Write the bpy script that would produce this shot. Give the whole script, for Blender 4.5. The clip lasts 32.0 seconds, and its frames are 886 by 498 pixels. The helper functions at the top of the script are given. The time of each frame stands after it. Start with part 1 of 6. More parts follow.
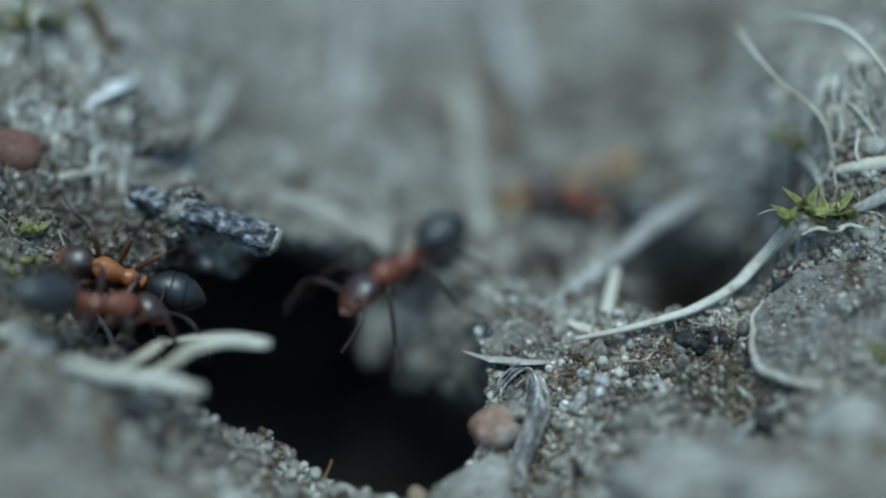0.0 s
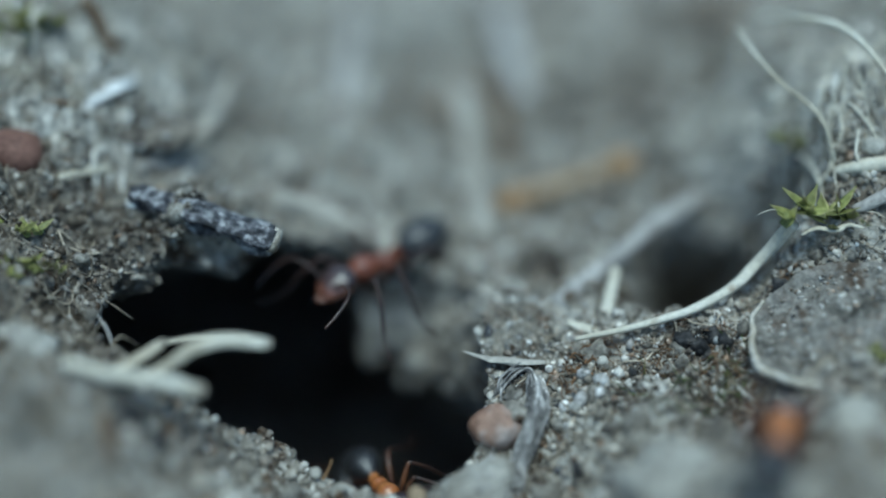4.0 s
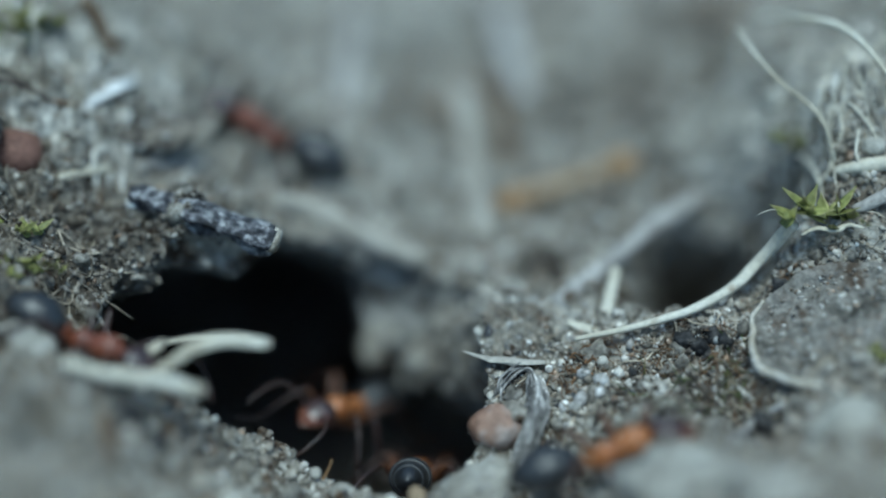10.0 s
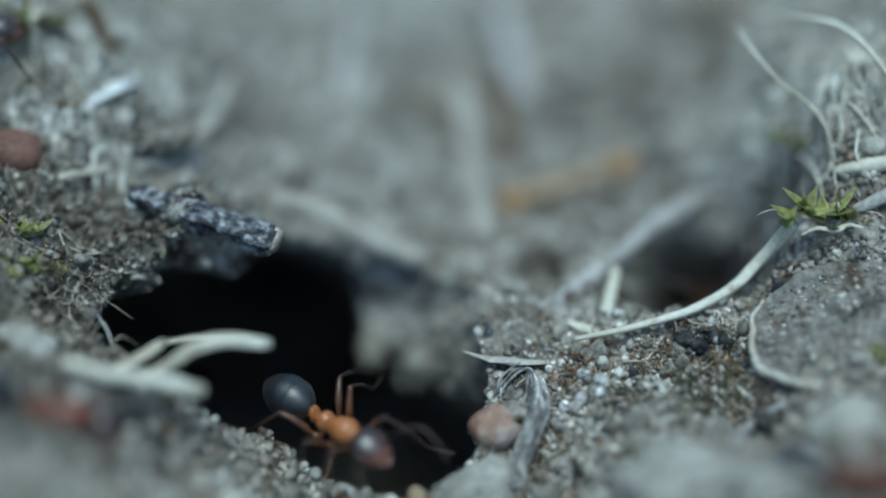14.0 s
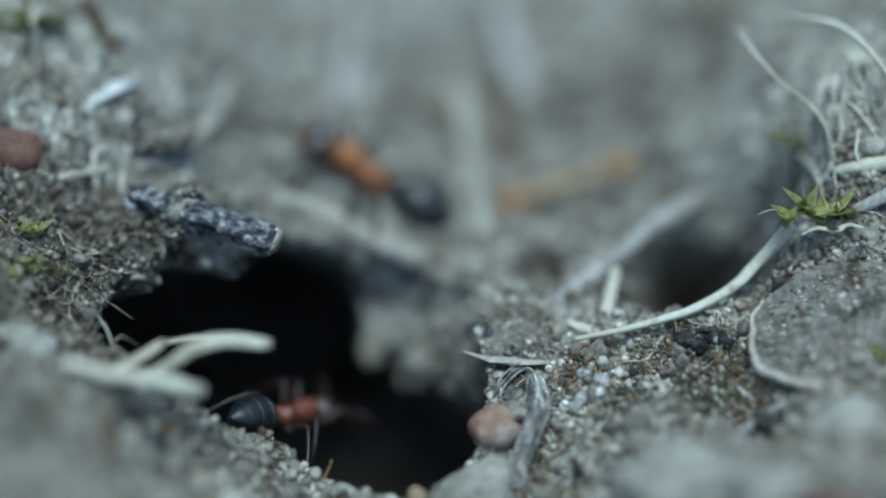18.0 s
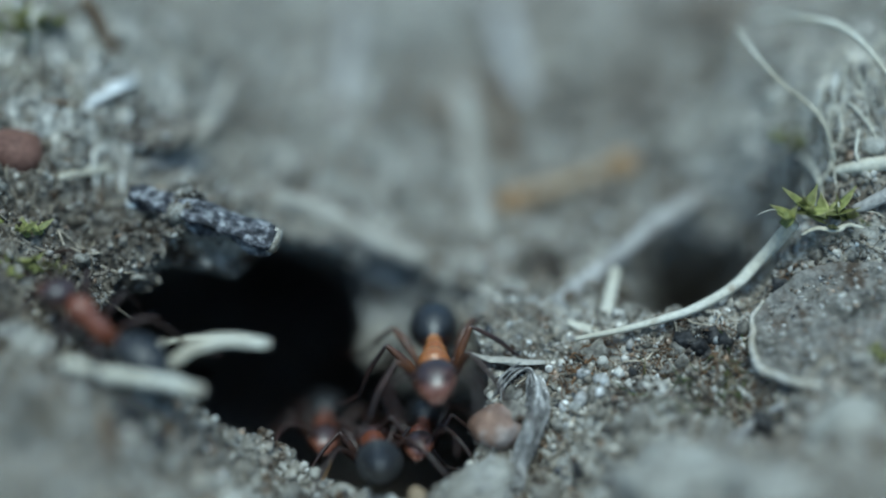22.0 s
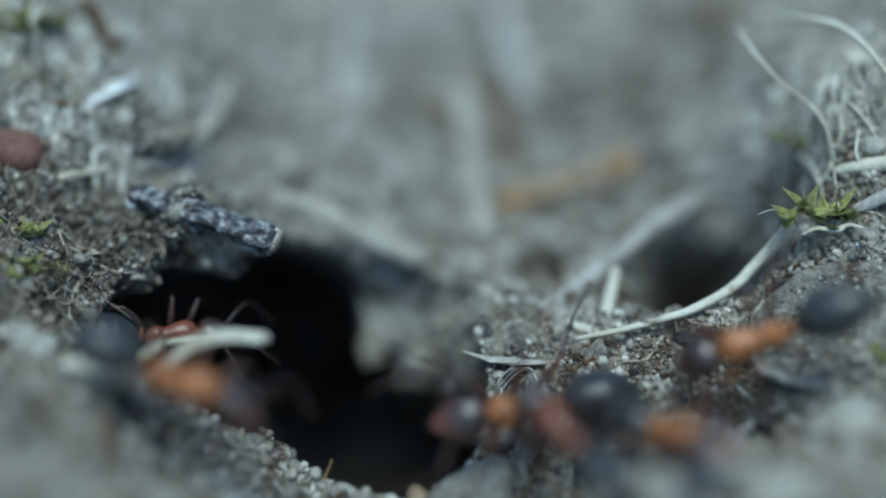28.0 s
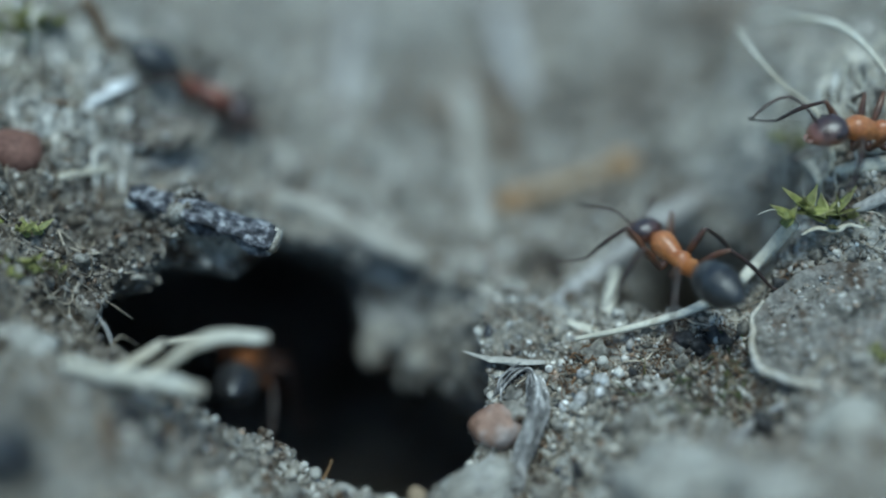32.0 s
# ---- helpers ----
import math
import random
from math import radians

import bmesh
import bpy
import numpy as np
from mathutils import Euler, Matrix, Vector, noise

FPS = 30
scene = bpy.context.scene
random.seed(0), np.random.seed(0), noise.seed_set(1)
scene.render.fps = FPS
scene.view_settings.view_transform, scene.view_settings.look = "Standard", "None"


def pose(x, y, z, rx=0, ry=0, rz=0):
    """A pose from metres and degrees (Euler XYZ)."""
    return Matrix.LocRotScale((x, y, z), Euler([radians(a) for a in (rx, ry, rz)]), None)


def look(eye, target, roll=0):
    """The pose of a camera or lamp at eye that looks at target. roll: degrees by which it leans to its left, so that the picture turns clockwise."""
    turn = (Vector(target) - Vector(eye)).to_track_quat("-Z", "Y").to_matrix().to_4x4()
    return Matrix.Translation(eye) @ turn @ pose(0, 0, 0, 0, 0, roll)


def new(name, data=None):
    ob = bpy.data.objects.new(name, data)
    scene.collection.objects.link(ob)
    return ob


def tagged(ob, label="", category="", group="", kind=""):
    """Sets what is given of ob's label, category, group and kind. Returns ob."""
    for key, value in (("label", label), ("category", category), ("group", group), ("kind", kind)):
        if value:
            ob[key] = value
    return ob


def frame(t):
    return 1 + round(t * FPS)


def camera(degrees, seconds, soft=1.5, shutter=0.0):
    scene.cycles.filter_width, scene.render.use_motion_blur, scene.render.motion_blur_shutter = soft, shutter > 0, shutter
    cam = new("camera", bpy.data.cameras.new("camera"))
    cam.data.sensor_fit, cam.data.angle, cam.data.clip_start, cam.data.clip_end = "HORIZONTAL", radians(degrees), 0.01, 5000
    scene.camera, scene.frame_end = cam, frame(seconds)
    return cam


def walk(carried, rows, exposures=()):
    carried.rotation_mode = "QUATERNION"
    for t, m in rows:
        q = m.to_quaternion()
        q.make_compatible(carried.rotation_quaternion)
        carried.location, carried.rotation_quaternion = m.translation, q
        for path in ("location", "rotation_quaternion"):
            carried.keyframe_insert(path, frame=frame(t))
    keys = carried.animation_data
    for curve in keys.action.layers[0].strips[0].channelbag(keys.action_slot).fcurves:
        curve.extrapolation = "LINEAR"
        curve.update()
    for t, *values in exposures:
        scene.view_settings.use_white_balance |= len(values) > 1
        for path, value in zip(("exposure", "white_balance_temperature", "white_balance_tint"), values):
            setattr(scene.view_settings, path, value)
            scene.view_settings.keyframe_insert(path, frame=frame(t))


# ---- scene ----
# An ants' nest entrance in sandy soil, close up. Lengths below are in millimetres and turn into metres by MM.
MM = 0.001
TILT = radians(35)
FWD = Vector((0, math.cos(TILT), -math.sin(TILT)))

cam = camera(36, 32.0, soft=2.0, shutter=0.5)
cam.data.dof.use_dof = True
cam.data.dof.focus_distance = 57.9 * MM
cam.data.dof.aperture_fstop = 6.8
EYE = -64 * MM * FWD
still = look(EYE, EYE + FWD)
walk(cam, [(0, still), (32, still)], exposures=[(0, 0.13, 5400, -11), (3, 0.24, 5400, -11), (6, 0.29, 5400, -11), (32, 0.29, 5400, -11)])

# ---- light: open shade under a pale sky ----
world = bpy.data.worlds.new("world")
scene.world = world
world.use_nodes = True
wn = world.node_tree.nodes
sky = wn.new("ShaderNodeTexSky")
sky.sky_type = "NISHITA"
sky.sun_disc = False
sky.sun_elevation, sky.sun_rotation = radians(80), radians(180)
wn["Background"].inputs["Strength"].default_value = 0.098
world.node_tree.links.new(sky.outputs[0], wn["Background"].inputs["Color"])
sun = new("sun", bpy.data.lights.new("sun", "SUN"))
sun.data.energy, sun.data.angle, sun.data.color = 2.0, radians(28), (1.0, 0.97, 0.92)
sun.matrix_world = look((0, 0, 0), (0.0, 0.17, -1.0))


# ---- materials ----
def rgb(c):
    return (*c, 1.0)


def material(name, colours, scale, rough=0.8, bump=0.0, bump_scale=None, fine=None, spec=0.3, island=0.0, stretch=None,
             stains=None, metal=0.0, random_by=None, coat=0.0, grain=0.8, tones=()):
    """colours: two to four tones met by a coarse noise; fine: scale of a second grain; scales in cycles per mm."""
    m = bpy.data.materials.new(name)
    m.use_nodes = True
    n, l = m.node_tree.nodes, m.node_tree.links
    b = n["Principled BSDF"]
    co = n.new("ShaderNodeTexCoord")
    src = co.outputs["Object"]
    mp = n.new("ShaderNodeMapping")
    mp.inputs["Scale"].default_value = stretch or (1, 1, 1)
    l.new(src, mp.inputs["Vector"])
    src = mp.outputs[0]

    def noise_of(s, detail=4.0, rough_=0.55):
        t = n.new("ShaderNodeTexNoise")
        t.inputs["Scale"].default_value = s * 1000
        t.inputs["Detail"].default_value = detail
        t.inputs["Roughness"].default_value = rough_
        l.new(src, t.inputs["Vector"])
        return t.outputs["Fac"]

    ramp = n.new("ShaderNodeValToRGB")
    els = ramp.color_ramp.elements
    els[0].position, els[1].position = 0.36, 0.64
    els[0].color, els[1].color = rgb(colours[0]), rgb(colours[-1])
    for i, c in enumerate(colours[1:-1]):
        e = els.new(0.36 + 0.28 * (i + 1) / (len(colours) - 1))
        e.color = rgb(c)
    coarse = noise_of(scale)
    l.new(coarse, ramp.inputs[0])
    colour = ramp.outputs[0]

    def mixed(kind, fac, a, other, link=None):
        x = n.new("ShaderNodeMixRGB")
        x.blend_type = kind
        x.inputs[0].default_value = fac
        l.new(a, x.inputs[1])
        if link is None:
            x.inputs[2].default_value = rgb(other)
        else:
            l.new(link, x.inputs[2])
        return x

    if fine:
        r2 = n.new("ShaderNodeValToRGB")
        r2.color_ramp.elements[0].color, r2.color_ramp.elements[1].color = (0.42, 0.42, 0.42, 1), (1.5, 1.5, 1.5, 1)
        r2.color_ramp.elements[0].position, r2.color_ramp.elements[1].position = 0.3, 0.7
        l.new(noise_of(fine, 3.0), r2.inputs[0])
        colour = mixed("MULTIPLY", grain, colour, None, r2.outputs[0]).outputs[0]
    if stains:
        tone, s, low = stains
        r3 = n.new("ShaderNodeValToRGB")
        r3.color_ramp.elements[0].position, r3.color_ramp.elements[1].position = low, low + 0.12
        l.new(noise_of(s, 5.0), r3.inputs[0])
        x = mixed("MIX", 0.0, colour, tone)
        l.new(r3.outputs[0], x.inputs[0])
        colour = x.outputs[0]
    if tones:
        pick = n.new("ShaderNodeValToRGB")
        pick.color_ramp.interpolation = "CONSTANT"
        for k, (at_, tone) in enumerate(tones):
            e = pick.color_ramp.elements[k] if k < 2 else pick.color_ramp.elements.new(at_)
            e.position, e.color = at_, rgb(tone)
        piece = n.new("ShaderNodeMath")
        piece.operation = "FRACT"
        times = n.new("ShaderNodeMath")
        times.operation = "MULTIPLY"
        times.inputs[1].default_value = 37.7
        l.new(n.new("ShaderNodeNewGeometry").outputs["Random Per Island"], times.inputs[0])
        l.new(times.outputs[0], piece.inputs[0])
        l.new(piece.outputs[0], pick.inputs[0])
        colour = mixed("MIX", 0.7, colour, None, pick.outputs[0]).outputs[0]
    if island or random_by:
        if random_by:
            src_r = n.new("ShaderNodeObjectInfo").outputs["Random"]
            k = random_by
        else:
            src_r = n.new("ShaderNodeNewGeometry").outputs["Random Per Island"]
            k = island
        mr = n.new("ShaderNodeMapRange")
        mr.inputs[3].default_value, mr.inputs[4].default_value = 1 - k, 1 + k
        l.new(src_r, mr.inputs[0])
        hsv = n.new("ShaderNodeHueSaturation")
        l.new(mr.outputs[0], hsv.inputs["Value"])
        l.new(colour, hsv.inputs["Color"])
        colour = hsv.outputs[0]
    l.new(colour, b.inputs["Base Color"])
    b.inputs["Roughness"].default_value = rough
    b.inputs["Specular IOR Level"].default_value = spec
    b.inputs["Metallic"].default_value = metal
    b.inputs["Coat Weight"].default_value = coat
    b.inputs["Coat Roughness"].default_value = 0.3
    if bump:
        bp = n.new("ShaderNodeBump")
        bp.inputs["Strength"].default_value = 1.0
        bp.inputs["Distance"].default_value = bump * MM
        l.new(noise_of(bump_scale or (fine or scale * 3), 5.0, 0.65), bp.inputs["Height"])
        l.new(bp.outputs[0], b.inputs["Normal"])
    return m


SOIL = material("sandy_soil", [(0.16, 0.14, 0.115), (0.37, 0.345, 0.295), (0.58, 0.56, 0.505)], 0.22, 0.95, 0.14, 4.0, 2.6, 0.15,
                stains=((0.085, 0.06, 0.042), 0.55, 0.525))
SAND = material("sand_grains", [(0.13, 0.11, 0.085), (0.36, 0.33, 0.275), (0.66, 0.64, 0.58)], 1.1, 0.25, 0.03, 9.0, 6.0, 0.9, island=0.5,
                stains=((0.12, 0.09, 0.065), 0.45, 0.56),
                tones=[(0.0, (0.62, 0.59, 0.52)), (0.18, (0.34, 0.31, 0.26)), (0.40, (0.18, 0.135, 0.095)), (0.60, (0.80, 0.78, 0.72)), (0.68, (0.065, 0.058, 0.05)),
                       (0.82, (0.38, 0.25, 0.16)), (0.90, (0.45, 0.43, 0.40))])


CRUMBLE = material("soil_crumbs", [(0.16, 0.14, 0.11), (0.40, 0.37, 0.315), (0.66, 0.64, 0.58)], 0.7, 0.85, 0.1, 5.0, 4.0, 0.2, island=0.45,
                   stains=((0.12, 0.08, 0.05), 0.5, 0.54))


def darker_bank(m):
    """Multiplies the colour darker on the bank at -x; its border wanders."""
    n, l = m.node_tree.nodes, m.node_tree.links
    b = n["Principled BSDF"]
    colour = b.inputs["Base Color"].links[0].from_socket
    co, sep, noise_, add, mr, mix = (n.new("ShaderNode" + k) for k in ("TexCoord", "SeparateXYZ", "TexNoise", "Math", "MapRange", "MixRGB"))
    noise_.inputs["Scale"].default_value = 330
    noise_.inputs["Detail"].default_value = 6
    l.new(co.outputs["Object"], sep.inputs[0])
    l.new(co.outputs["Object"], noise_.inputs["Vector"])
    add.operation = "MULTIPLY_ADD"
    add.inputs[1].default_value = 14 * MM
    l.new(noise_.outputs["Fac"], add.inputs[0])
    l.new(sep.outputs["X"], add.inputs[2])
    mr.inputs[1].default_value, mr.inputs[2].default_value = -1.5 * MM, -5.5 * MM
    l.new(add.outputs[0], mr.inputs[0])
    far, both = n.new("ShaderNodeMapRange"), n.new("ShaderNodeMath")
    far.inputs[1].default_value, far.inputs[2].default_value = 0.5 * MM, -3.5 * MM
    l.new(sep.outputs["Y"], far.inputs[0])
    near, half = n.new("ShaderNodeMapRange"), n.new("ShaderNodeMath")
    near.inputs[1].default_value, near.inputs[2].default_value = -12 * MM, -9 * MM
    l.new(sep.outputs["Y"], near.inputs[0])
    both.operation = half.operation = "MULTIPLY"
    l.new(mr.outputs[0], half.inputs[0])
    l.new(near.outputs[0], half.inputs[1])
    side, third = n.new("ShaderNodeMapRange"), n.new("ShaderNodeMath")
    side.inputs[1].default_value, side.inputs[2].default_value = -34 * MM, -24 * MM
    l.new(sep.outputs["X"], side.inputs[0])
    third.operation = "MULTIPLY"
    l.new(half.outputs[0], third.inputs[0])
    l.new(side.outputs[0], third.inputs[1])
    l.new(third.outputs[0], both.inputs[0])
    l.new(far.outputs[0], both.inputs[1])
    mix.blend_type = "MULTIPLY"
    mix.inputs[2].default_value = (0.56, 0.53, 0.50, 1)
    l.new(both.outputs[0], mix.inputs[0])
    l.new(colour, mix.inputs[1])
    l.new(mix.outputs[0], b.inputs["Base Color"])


darker_bank(SOIL)
darker_bank(SAND)
darker_bank(CRUMBLE)
QUARTZ = material("quartz_grain", [(0.36, 0.34, 0.30), (0.58, 0.56, 0.52), (0.78, 0.77, 0.74)], 1.2, 0.18, 0.02, 6.0, 5.0, 0.6, random_by=0.5)
REDSTONE = material("reddish_stone", [(0.21, 0.115, 0.075), (0.34, 0.215, 0.155), (0.44, 0.37, 0.33)], 0.55, 0.5, 0.06, 4.0, 3.0, 0.4, grain=0.5)
SEED = material("russet_seed", [(0.13, 0.065, 0.048), (0.23, 0.125, 0.095)], 0.8, 0.65, 0.06, 3.0, 4.0, 0.3, grain=0.5)
PALESTONE = material("pale_stone", [(0.34, 0.32, 0.27), (0.52, 0.50, 0.44)], 0.5, 0.7, 0.05, 3.0, 2.5, 0.35, grain=0.4)
# Near-white base colour carries the flake's sun glint.
GLOSSY = material("glint_white_straw", [(0.80, 0.80, 0.78), (0.88, 0.88, 0.86)], 0.5, 0.18, 0.02, 3.0, 4.0, 1.0, grain=0.1, coat=1.0)
STRAW = material("dry_straw", [(0.46, 0.41, 0.31), (0.60, 0.56, 0.45), (0.70, 0.67, 0.57)], 0.35, 0.55, 0.04, 3.0, 5.0, 0.35,
                 stains=((0.30, 0.23, 0.15), 0.5, 0.66), grain=0.25)
ROOT = material("grey_root", [(0.28, 0.26, 0.24), (0.44, 0.42, 0.39), (0.54, 0.52, 0.49)], 0.6, 0.85, 0.06, 4.0, 4.0, 0.2, grain=0.5)
FIBRE = material("plant_fibre", [(0.24, 0.20, 0.15), (0.42, 0.37, 0.29)], 0.8, 0.8, 0.0, None, 3.0, 0.2, island=0.6)
CHARCRUMB = material("charcoal", [(0.010, 0.010, 0.011), (0.035, 0.034, 0.034), (0.07, 0.065, 0.06)], 1.9, 0.6, 0.12, 4.0, 5.0, 0.5)
CHAR = material("charred_bark", [(0.012, 0.012, 0.014), (0.04, 0.04, 0.048), (0.16, 0.16, 0.175), (0.42, 0.42, 0.42)], 2.4, 0.55, 0.16, 3.0, 5.0, 0.5)
# Dark rot; some heaps of it stand in for shade.
DARKSOIL = material("rot_and_shade_soil", [(0.04, 0.034, 0.028), (0.10, 0.085, 0.07), (0.24, 0.21, 0.17)], 0.9, 0.8, 0.1, 3.0, 4.0, 0.3, island=0.6)
CRUST = material("crusted_bark", [(0.07, 0.065, 0.055), (0.20, 0.185, 0.16), (0.40, 0.385, 0.35)], 0.5, 0.85, 0.12, 3.5, 3.0, 0.2, stains=((0.10, 0.075, 0.055), 0.5, 0.54))
CUTWOOD = material("broken_wood", [(0.30, 0.26, 0.20), (0.60, 0.56, 0.48)], 1.5, 0.8, 0.05, 5.0, 6.0, 0.2)
BARK = material("brown_bark", [(0.10, 0.065, 0.04), (0.20, 0.14, 0.09)], 0.8, 0.85, 0.1, 3.0, 3.0, 0.2)
HUSK = material("amber_husk", [(0.34, 0.20, 0.09), (0.44, 0.29, 0.15)], 0.6, 0.6, 0.05, 3.0, 2.5, 0.3)
RUST = material("rusty_rootlet", [(0.14, 0.075, 0.035), (0.34, 0.19, 0.09)], 0.8, 0.6, fine=4.0, spec=0.3, random_by=0.6)
TAN = material("tan_husk", [(0.36, 0.26, 0.16), (0.50, 0.40, 0.28)], 0.6, 0.65, 0.05, 3.0, 2.5, 0.3, grain=0.4)
CLOD = material("pale_clod", [(0.28, 0.26, 0.22), (0.42, 0.40, 0.35), (0.58, 0.56, 0.50)], 0.45, 0.9, 0.12, 3.0, 2.5, 0.2)
DRYLEAF = material("dry_leaf", [(0.33, 0.30, 0.25), (0.50, 0.47, 0.41)], 0.5, 0.75, 0.05, 2.5, 3.0, 0.25, grain=0.4)
MOSS = material("moss_leaf", [(0.12, 0.13, 0.035), (0.24, 0.245, 0.075), (0.40, 0.35, 0.17)], 0.9, 0.5, 0.0, None, 3.0, 0.4, random_by=0.4)
MOSSFAR = material("moss_cushion", [(0.05, 0.07, 0.02), (0.11, 0.13, 0.04)], 1.0, 0.8, 0.0, None, 3.0, 0.2, island=0.5)
CHITIN_HEAD = material("chitin_dark_red", [(0.03, 0.015, 0.013), (0.06, 0.024, 0.017), (0.11, 0.04, 0.022)], 0.7, 0.38, 0.012, 12.0, 8.0, 1.0, grain=0.4, coat=0.3)


def red_cheeks(m, tone):
    """The head of a wood ant: dark crown, red cheeks and face, with an uneven border at about 1.5 mm height."""
    n, l = m.node_tree.nodes, m.node_tree.links
    b = n["Principled BSDF"]
    colour = b.inputs["Base Color"].links[0].from_socket
    co, sep, noise_, add, mr, mix = (n.new("ShaderNode" + k) for k in ("TexCoord", "SeparateXYZ", "TexNoise", "Math", "MapRange", "MixRGB"))
    noise_.inputs["Scale"].default_value = 900
    l.new(co.outputs["Object"], sep.inputs[0])
    l.new(co.outputs["Object"], noise_.inputs["Vector"])
    add.operation = "MULTIPLY_ADD"
    add.inputs[1].default_value = 0.5 * MM
    l.new(noise_.outputs["Fac"], add.inputs[0])
    l.new(sep.outputs["Z"], add.inputs[2])
    mr.inputs[1].default_value, mr.inputs[2].default_value = 1.86 * MM, 1.60 * MM
    l.new(add.outputs[0], mr.inputs[0])
    l.new(mr.outputs[0], mix.inputs[0])
    l.new(colour, mix.inputs[1])
    mix.inputs[2].default_value = rgb(tone)
    l.new(mix.outputs[0], b.inputs["Base Color"])


red_cheeks(CHITIN_HEAD, (0.19, 0.07, 0.04))
CHITIN_BODY = material("chitin_orange", [(0.34, 0.115, 0.032), (0.56, 0.24, 0.08)], 0.8, 0.36, 0.012, 12.0, 8.0, 0.7, grain=0.4, coat=0.1)
CHITIN_RED = material("chitin_russet", [(0.15, 0.045, 0.024), (0.28, 0.092, 0.044)], 0.8, 0.36, 0.012, 12.0, 8.0, 0.7, grain=0.4)
CHITIN_GASTER = material("chitin_black", [(0.007, 0.007, 0.008), (0.017, 0.017, 0.018)], 0.9, 0.44, 0.014, 14.0, 9.0, 0.8, grain=0.5, coat=0.4)
CHITIN_LEG = material("chitin_leg", [(0.018, 0.011, 0.010), (0.055, 0.027, 0.019)], 0.9, 0.4, 0.0, None, 6.0, 0.6, grain=0.4)
CHITIN_THIGH = material("chitin_thigh", [(0.045, 0.02, 0.013), (0.14, 0.06, 0.028)], 0.9, 0.38, 0.0, None, 6.0, 0.6, grain=0.4)
CHITIN_GASTER.node_tree.nodes["Principled BSDF"].inputs["Sheen Weight"].default_value = 0.06


def red_base(m, tone):
    """A red patch low on the front of the gaster, with a ragged border."""
    n, l = m.node_tree.nodes, m.node_tree.links
    b = n["Principled BSDF"]
    colour = b.inputs["Base Color"].links[0].from_socket
    co, noise_, dot, mr, mix = (n.new("ShaderNode" + k) for k in ("TexCoord", "TexNoise", "VectorMath", "MapRange", "MixRGB"))
    noise_.inputs["Scale"].default_value = 1100
    l.new(co.outputs["Object"], noise_.inputs["Vector"])
    dot.operation = "DOT_PRODUCT"
    dot.inputs[1].default_value = (0.6, 0, -1)
    l.new(co.outputs["Object"], dot.inputs[0])
    add = n.new("ShaderNodeMath")
    add.operation = "MULTIPLY_ADD"
    add.inputs[1].default_value = 0.5 * MM
    l.new(noise_.outputs["Fac"], add.inputs[0])
    l.new(dot.outputs["Value"], add.inputs[2])
    mr.inputs[1].default_value, mr.inputs[2].default_value = -2.05 * MM, -1.70 * MM
    l.new(add.outputs[0], mr.inputs[0])
    l.new(mr.outputs[0], mix.inputs[0])
    l.new(colour, mix.inputs[1])
    mix.inputs[2].default_value = rgb(tone)
    l.new(mix.outputs[0], b.inputs["Base Color"])


red_base(CHITIN_GASTER, (0.12, 0.035, 0.018))
EYEBLACK = material("compound_eye", [(0.006, 0.006, 0.007), (0.012, 0.012, 0.013)], 2.0, 0.2, 0.01, 20.0, None, 0.6)


# ---- mesh helpers ----
def mesh_of(name, verts, faces, mat, smooth=True):
    me = bpy.data.meshes.new(name)
    me.from_pydata([tuple(v) for v in np.asarray(verts) * MM], [], [tuple(int(i) for i in f) for f in faces])
    me.materials.append(mat)
    if smooth:
        me.shade_smooth()
    return me


def mesh_fast(name, verts, quads, mat, smooth=True):
    """A large mesh whose faces all have the same number of corners."""
    me = bpy.data.meshes.new(name)
    verts, quads = np.asarray(verts, dtype=np.float32) * MM, np.asarray(quads, dtype=np.int32)
    k = quads.shape[1]
    me.vertices.add(len(verts))
    me.vertices.foreach_set("co", verts.ravel())
    me.loops.add(quads.size)
    me.loops.foreach_set("vertex_index", quads.ravel())
    me.polygons.add(len(quads))
    me.polygons.foreach_set("loop_start", np.arange(len(quads), dtype=np.int32) * k)
    me.update(calc_edges=True)
    me.validate()
    me.materials.append(mat)
    if smooth:
        me.shade_smooth()
    return me


def part(name, me, parent, label="", at=(0, 0, 0), turn=None):
    ob = new(name, me)
    ob.parent = parent
    ob.location = Vector(at) * MM
    if turn is not None:
        ob.rotation_euler = [radians(a) for a in turn]
    return tagged(ob, label) if label else ob


def lattice(ix, iy, seed):
    h = (ix.astype(np.int64) * 374761393 + iy.astype(np.int64) * 668265263 + seed * 974711) & 0x7FFFFFFF
    h = ((h ^ (h >> 13)) * 1274126177) & 0x7FFFFFFF
    return ((h ^ (h >> 16)) & 0xFFFF) / 32767.5 - 1.0


def value_noise(x, y, seed):
    x, y = np.asarray(x, float), np.asarray(y, float)
    ix, iy = np.floor(x), np.floor(y)
    u, v = x - ix, y - iy
    u, v = u * u * (3 - 2 * u), v * v * (3 - 2 * v)
    a, b = lattice(ix, iy, seed), lattice(ix + 1, iy, seed)
    c, d = lattice(ix, iy + 1, seed), lattice(ix + 1, iy + 1, seed)
    return (a * (1 - u) + b * u) * (1 - v) + (c * (1 - u) + d * u) * v


def smooth01(a):
    a = np.clip(a, 0, 1)
    return a * a * (3 - 2 * a)


